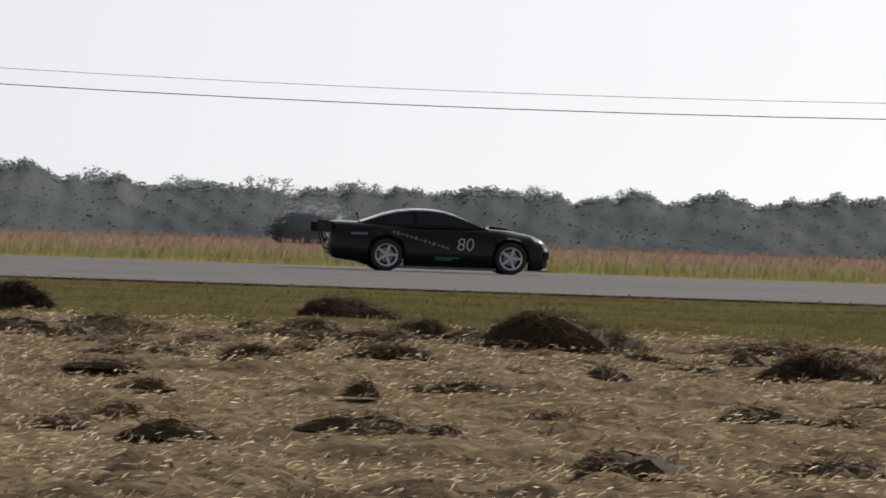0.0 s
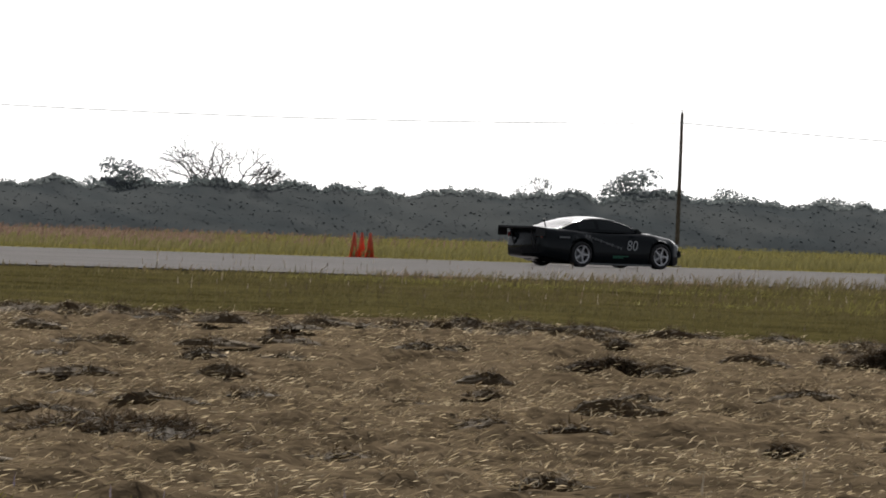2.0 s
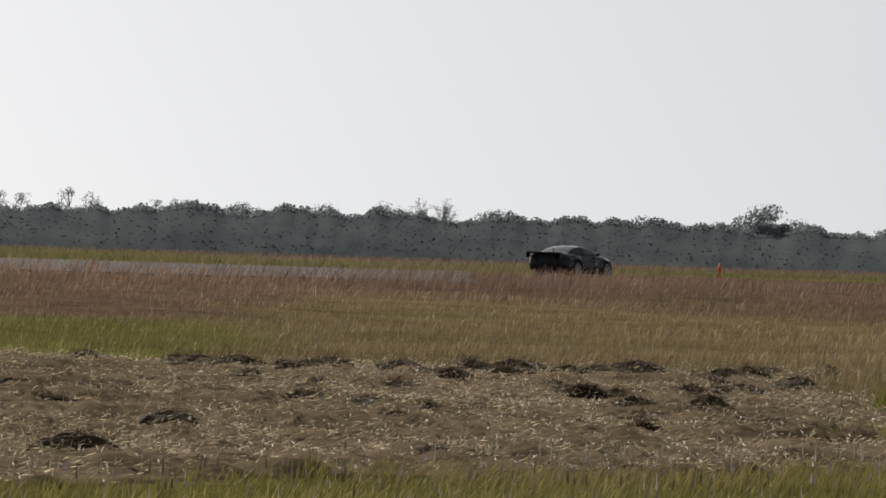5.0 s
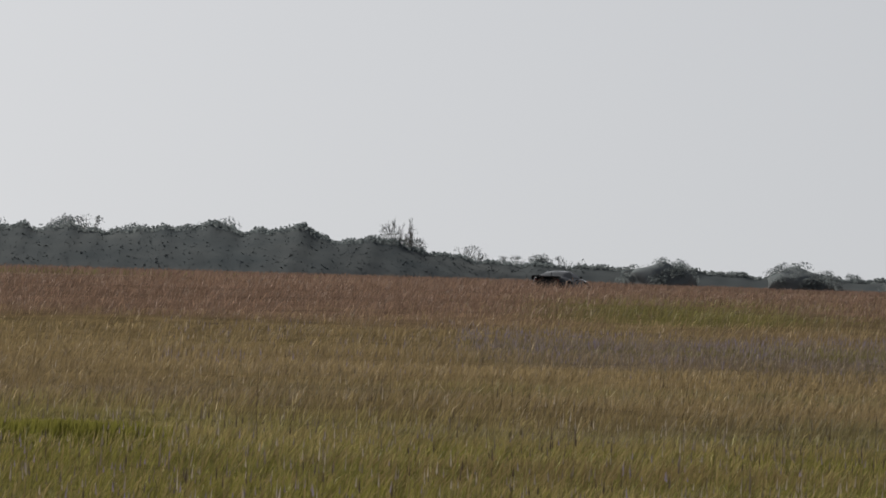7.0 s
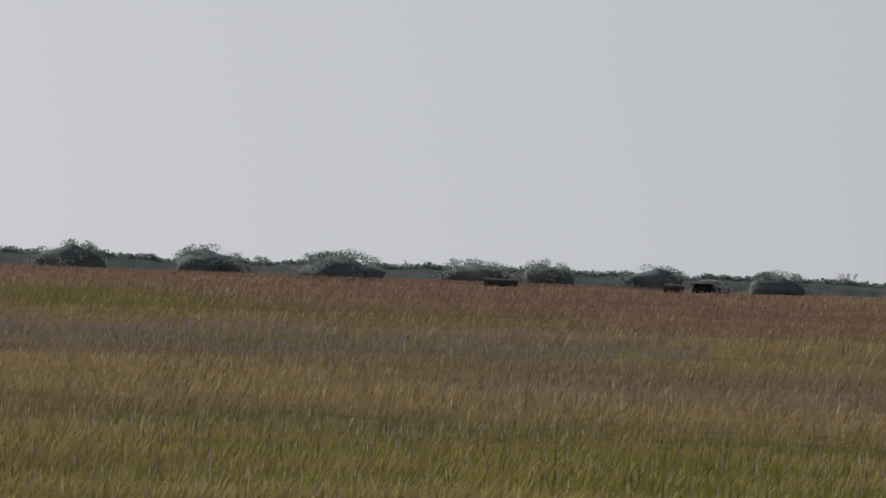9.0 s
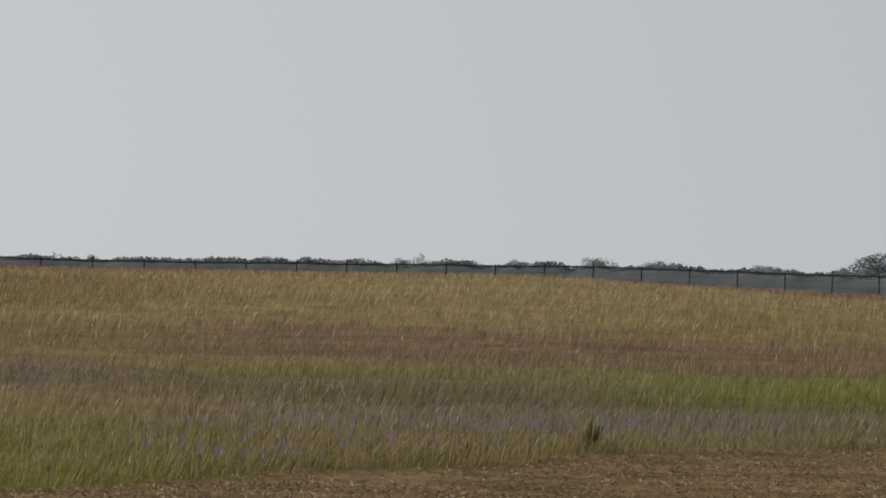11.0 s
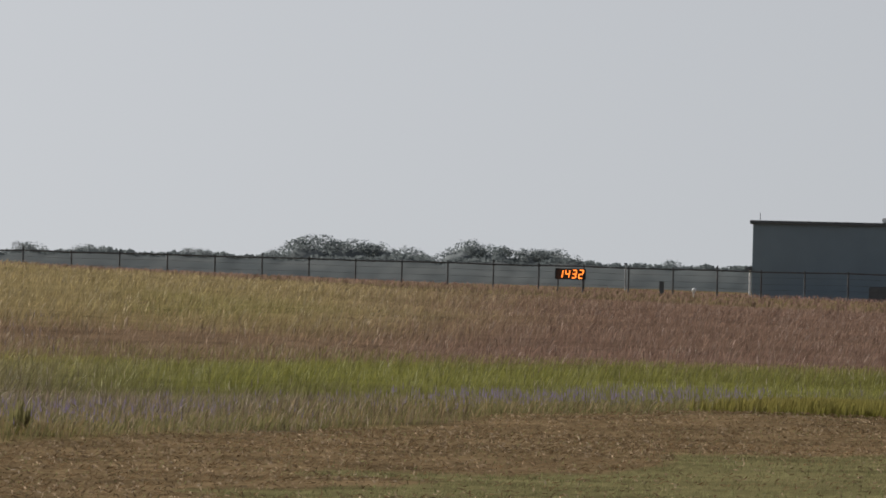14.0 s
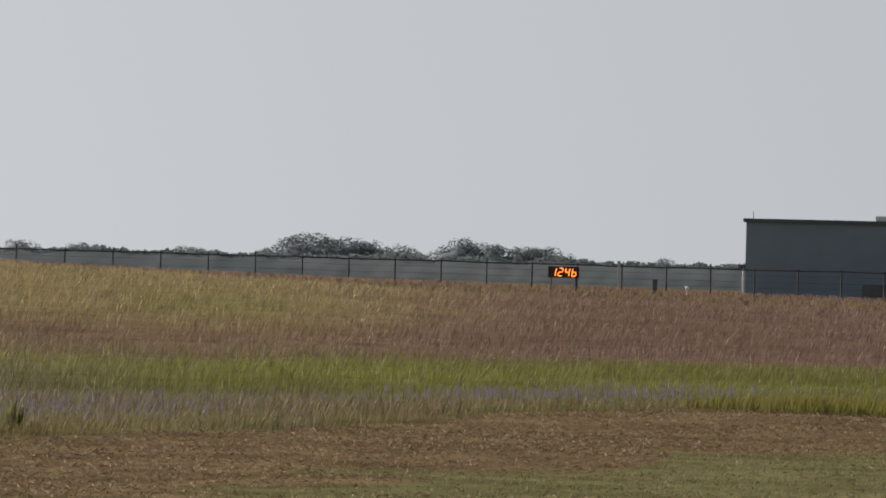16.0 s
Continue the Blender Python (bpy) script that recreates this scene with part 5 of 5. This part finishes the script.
XF, XR, NOSE, STERN, WR = 1.385, -1.155, 2.16, -2.31, 0.325
TOP_X = [STERN, -2.27, -2.1, -1.63, -0.9, 0.0, 0.87, 1.3, 1.8, 2.05, NOSE]
TOP_Z = [0.86, 0.945, 0.965, 0.955, 0.93, 0.92, 0.905, 0.875, 0.79, 0.70, 0.58]
WID_X = [STERN, -2.22, -1.9, -1.2, 0.0, 1.3, 1.8, 2.05, NOSE]
WID_Y = [0.70, 0.84, 0.90, 0.93, 0.90, 0.92, 0.88, 0.76, 0.58]
LOW_X = [STERN, -2.2, -1.7, -1.5, 1.75, 2.05, NOSE]
LOW_Z = [0.31, 0.23, 0.16, 0.085, 0.085, 0.11, 0.17]


def body_ring(x):
    zt, w, lo = float(np.interp(x, TOP_X, TOP_Z)), float(np.interp(x, WID_X, WID_Y)), float(np.interp(x, LOW_X, LOW_Z))
    low = lo
    for xw in (XF, XR):
        d = abs(x - xw)
        if d < 0.365:
            low = max(low, WR + math.sqrt(0.365 ** 2 - d * d))
    low = min(low, zt - 0.14)
    sh = zt - 0.10
    half = [(0.0, zt + 0.03), (w * 0.45, zt + 0.022), (w * 0.80, zt - 0.012), (w * 0.93, sh), (w * 0.995, min(sh - 0.06, max(0.60, low + 0.06)) if sh - 0.06 > low else low + 0.02),
            (w, low + (sh - low) * 0.35), (w * 0.985, low + 0.03), (w * 0.93, low), (w * 0.40, low), (0.0, low)]
    return half


def build_body():
    xs = sorted(set([round(STERN + k * 0.05, 3) for k in range(int((NOSE - STERN) / 0.05) + 1)] + [NOSE]))
    bm = bmesh.new()
    rings = []
    for x in xs:
        half = body_ring(x)
        pts = [(x, -y, z) for y, z in half] + [(x, y, z) for y, z in reversed(half[1:-1])]
        rings.append([bm.verts.new(p) for p in pts])
    n = len(rings[0])
    for a, b in zip(rings, rings[1:]):
        for i in range(n):
            bm.faces.new((a[i], a[(i + 1) % n], b[(i + 1) % n], b[i]))
    bm.faces.new(rings[0])
    bm.faces.new(list(reversed(rings[-1])))
    return bm


ROOF_X = [-1.78, -1.63, -1.2, -0.9, -0.63, -0.3, -0.02, 0.3, 0.6, 0.92]
ROOF_Z = [0.965, 1.0, 1.165, 1.245, 1.285, 1.29, 1.265, 1.17, 1.045, 0.90]


def cabin_point(x, v):
    """v runs 0 at the belt to 1 at the roof's middle."""
    zr = float(np.interp(x, ROOF_X, ROOF_Z))
    belt = 0.90
    full = max(0.0, (zr - belt) / 0.39)
    wb = 0.80 - 0.05 * abs(x + 0.4)
    wt = wb - 0.20 * full
    if v < 0.6:
        s = v / 0.6
        return (x, wb + (wt - wb) * s ** 1.1, belt + (zr - 0.05 * full - belt) * s)
    s = (v - 0.6) / 0.4
    return (x, wt * (1 - s), zr - 0.05 * full + 0.05 * full * math.sin(s * math.pi / 2))


def patch(bm, xs, vs, side, out=0.0):
    """Part of the cabin's skin between stations xs and heights vs, on one side, lifted by out."""
    grid = []
    for x in xs:
        row = []
        for v in vs:
            p = Vector(cabin_point(x, v))
            p.y *= side
            c = Vector((-0.4, 0, 0.85))
            row.append(bm.verts.new(p + (p - c).normalized() * out))
        grid.append(row)
    for a, b in zip(grid, grid[1:]):
        for i in range(len(vs) - 1):
            bm.faces.new((a[i], b[i], b[i + 1], a[i + 1]))


car = thing("race_car", pose(17.3, LANE, RUNWAY_Z), "black two-door coupe race car with white number and decals", "car")
part("body", build_body(), BLACK_PAINT, car, "glossy black body shell", shade=True)
CX = [float(v) for v in np.linspace(-1.78, 0.92, 28)]
CV = [0, .15, .3, .45, .55, .62, .7, .85, 1.0]
bm = bmesh.new()
patch(bm, CX, CV, -1)
patch(bm, CX, CV, 1)
bmesh.ops.remove_doubles(bm, verts=bm.verts, dist=0.002)
part("roof", bm, BLACK_PAINT, car, shade=True)
for side in (-1, 1):
    bm = bmesh.new()
    patch(bm, [float(v) for v in np.linspace(-0.52, 0.52, 10)], [.10, .25, .4, .52], side, 0.008)
    part("side_window", bm, GLASS, car, "dark tinted side window", shade=True)
    bm = bmesh.new()
    patch(bm, [float(v) for v in np.linspace(-1.15, -0.62, 6)], [.12, .3, .48], side, 0.008)
    part("quarter_window", bm, GLASS, car, "dark tinted quarter window", shade=True)
for name, x0, x1 in (("windscreen", 0.06, 0.84), ("rear_window", -1.66, -0.86)):
    bm = bmesh.new()
    for side in (-1, 1):
        patch(bm, [float(v) for v in np.linspace(x0, x1, 9)], [.68, .8, .9, 1.0], side, 0.009)
    bmesh.ops.remove_doubles(bm, verts=bm.verts, dist=0.001)
    part(name, bm, GLASS, car, "glossy dark glass", shade=True)
bm = bmesh.new()
for k in range(8):
    x0, x1 = 0.98 + k * 0.05, 0.98 + (k + 1) * 0.05
    box(bm, (0.052, 0.5 - 0.02 * k, 0.06 + 0.008 * math.sin(k / 7 * math.pi)), ((x0 + x1) / 2, 0, float(np.interp((x0 + x1) / 2, TOP_X, TOP_Z)) + 0.045 - 0.002 * k))
part("hood_scoop", bm, BLACK_PAINT, car)
for side in (-1, 1):
    bm = bmesh.new()
    box(bm, (0.16, 0.05, 0.12), (2.06, side * 0.68, 0.585), 0.03, Matrix.Rotation(side * -0.55, 4, "Z"))
    part("headlamp", bm, CHROME, car, "clear headlamp")
    bm = bmesh.new()
    box(bm, (0.05, 0.32, 0.14), (-2.285, side * 0.58, 0.77), 0.02)
    part("tail_lamp", bm, TAIL, car, "dark red tail lamp")
    bm = bmesh.new()
    box(bm, (0.13, 0.16, 0.11), (0.58, side * 0.90, 0.95), 0.035)
    part("mirror", bm, BLACK_PAINT, car)
    bm = bmesh.new()
    box(bm, (2.0, 0.06, 0.05), (0.1, side * 0.885, 0.085), 0.015)
    part("side_skirt", bm, DECAL_GREY, car, "grey sill strip")
bm = bmesh.new()
box(bm, (4.1, 1.30, 0.50), (-0.08, 0, 0.50), 0.03)
part("chassis", bm, MATT_BLACK, car)
bm = bmesh.new()
box(bm, (0.30, 1.5, 0.025), (2.06, 0, 0.095), 0.008)
part("splitter", bm, DECAL_GREY, car, "grey front splitter")
bm = bmesh.new()
box(bm, (0.10, 1.5, 0.18), (2.13, 0, 0.40), 0.03)
part("grille", bm, MATT_BLACK, car)
# rear wing plate, its stays and the strap hanging behind
bm = bmesh.new()
box(bm, (0.36, 1.60, 0.05), (-2.40, 0, 0.955), 0.015, Matrix.Rotation(0.10, 4, "Y"))
part("wing_plate", bm, MATT_BLACK, car, "matt black rear wing plate")
for side in (-1, 1):
    bm = bmesh.new()
    box(bm, (0.30, 0.025, 0.22), (-2.42, side * 0.80, 0.86), 0.01)
    part("wing_end_plate", bm, MATT_BLACK, car)
    bm = bmesh.new()
    tube(bm, (-2.29, side * 0.45, 0.5), (-2.45, side * 0.45, 0.93), 0.018, 0.018, 8)
    part("wing_stay", bm, MATT_BLACK, car)
bm = bmesh.new()
last = Vector((-2.53, -0.55, 0.76))
for k in range(1, 13):
    s = k / 12
    q = Vector((-2.53 + 0.24 * s, -0.55, 0.76 - 0.32 * s - 0.16 * math.sin(s * math.pi)))
    tube(bm, last, q, 0.014, 0.014, 6)
    last = q
part("tether_strap", bm, MATT_BLACK, car)
bm = bmesh.new()
tube(bm, (-1.66, 0.0, 1.0), (-1.70, 0, 1.14), 0.02, 0.012, 6)
bmesh.ops.create_icosphere(bm, subdivisions=2, radius=0.035, matrix=Matrix.Translation((-1.70, 0, 1.15)))
part("roof_antenna", bm, MATT_BLACK, car)
# decals on both flanks: number, slanted script bars, green bars
for side in (-1, 1):
    curve = bpy.data.curves.new("number", "FONT")
    curve.body, curve.size, curve.align_x, curve.extrude, curve.shear = "80", 0.36, "CENTER", 0.001, 0.12
    tmp = new("number", curve)
    me = bpy.data.meshes.new_from_object(tmp.evaluated_get(bpy.context.evaluated_depsgraph_get()))
    bpy.data.objects.remove(tmp)
    me.materials.clear()
    me.materials.append(DECAL_WHITE)
    ob = new("race_number", me)
    ob.parent = car
    ob.matrix_basis = pose(0.44, side * 0.917, 0.46, 90, 0, 0 if side < 0 else 180)
    tagged(ob, "white race number 80")
    for k in range(13):
        s = k / 12
        bm = bmesh.new()
        hgt = (0.045, 0.075, 0.035, 0.06)[k % 4]
        box(bm, (0.062, 0.006, hgt), (-1.02 + 1.10 * s, side * 0.9165, 0.80 - 0.30 * s), 0, Matrix.Rotation(0.27, 4, "Y"))
        part("script_bar", bm, DECAL_GREY, car, "unreadable slanted lettering bar")
    for k, (x, z, w) in enumerate([(0.08, 0.30, 0.5), (0.0, 0.26, 0.34)]):
        bm = bmesh.new()
        box(bm, (w, 0.006, 0.028), (x, side * 0.913, z))
        part("green_bar", bm, DECAL_GREEN, car, "green sponsor stripe")
    bm = bmesh.new()
    box(bm, (0.34, 0.006, 0.05), (-1.72, side * 0.912, 0.74))
    part("quarter_bar", bm, DECAL_GREY, car, "grey sponsor stripe")
WHEELS = []
for x in (XF, XR):
    for side in (-1, 1):
        w = new("wheel")
        w.parent = car
        w.matrix_basis = pose(x, side * 0.80, WR)
        tagged(w, "black tyre on a silver five-spoke rim")
        bm = bmesh.new()
        prof = [(0.235, -0.115), (0.30, -0.125), (0.325, -0.10), (0.325, 0.10), (0.30, 0.125), (0.235, 0.115)]
        rings = [[bm.verts.new((r * math.cos(a), q, r * math.sin(a))) for r, q in prof] for a in [2 * math.pi * i / 32 for i in range(32)]]
        for i in range(32):
            a, b = rings[i], rings[(i + 1) % 32]
            for j in range(6):
                bm.faces.new((a[j], a[(j + 1) % 6], b[(j + 1) % 6], b[j]))
        part("tyre", bm, TYRE, w, shade=True)
        bm = bmesh.new()
        prof = [(0.20, 0.10), (0.236, 0.118), (0.236, -0.10), (0.22, -0.10)]
        rings = [[bm.verts.new((r * math.cos(a), q * side, r * math.sin(a))) for r, q in prof] for a in [2 * math.pi * i / 32 for i in range(32)]]
        for i in range(32):
            a, b = rings[i], rings[(i + 1) % 32]
            for j in range(3):
                bm.faces.new((a[j], a[j + 1], b[j + 1], b[j]))
        for i in range(5):
            a = i * 2 * math.pi / 5
            box(bm, (0.19, 0.03, 0.055), (0.11 * math.cos(a), side * 0.09, 0.11 * math.sin(a)), 0.008, Matrix.Rotation(-a, 4, "Y"))
        tube(bm, (0, side * 0.07, 0), (0, side * 0.115, 0), 0.05, 0.045, 12)
        part("rim", bm, RIM, w, "silver five-spoke alloy rim")
        bm = bmesh.new()
        tube(bm, (0, side * 0.02, 0), (0, side * 0.04, 0), 0.15, 0.15, 20)
        part("brake_disc", bm, GREY_STEEL, w)
        bm = bmesh.new()
        tube(bm, (0, side * -0.06, 0), (0, side * 0.0, 0), 0.228, 0.228, 24)
        part("wheel_back", bm, MATT_BLACK, w, "dark inner side of the wheel")
        WHEELS.append((w, x, side))

# ---------------------------------------------------------------- what moves
# the car's place along the runway, by bearing from the camera
CAR = [(0.0, 17.4), (0.5, 46.22), (1.0, 74.66), (1.5, 103.4), (2.0, 131.9), (2.5, 161.9), (3.0, 191.7), (3.2, 204.4), (5.5, 342.0), (6.0, 373.0), (6.5, 404.6),
       (7.0, 439.0), (7.5, 474.0), (8.0, 509.0), (8.5, 545.0), (9.0, 585.0), (10.0, 640.0), (12.0, 745.0), (16.0, 880.0)]


def motions():
    walk(car, [(t, pose(x, LANE, RUNWAY_Z)) for t, x in CAR])
    # the wheels roll; rows every thirtieth of a second would alias, so they turn slowly as the shutter shows them
    for w, x, side in WHEELS:
        walk(w, [(k * 0.5, pose(x, side * 0.80, WR, 0, (k * 55) % 360, 0)) for k in range(33)])
    for ob, base, was in FLAPS:
        a, b = (0, 180) if was else (180, 360)
        walk(ob, [(0.0, base @ pose(0, 0, 0, a, 0, 0)), (15.3, base @ pose(0, 0, 0, a, 0, 0)), (15.3333, base @ pose(0, 0, 0, a + 60, 0, 0)), (15.3667, base @ pose(0, 0, 0, a + 120, 0, 0)),
                  (15.4, base @ pose(0, 0, 0, b, 0, 0)), (16.0, base @ pose(0, 0, 0, b, 0, 0))])


motions()
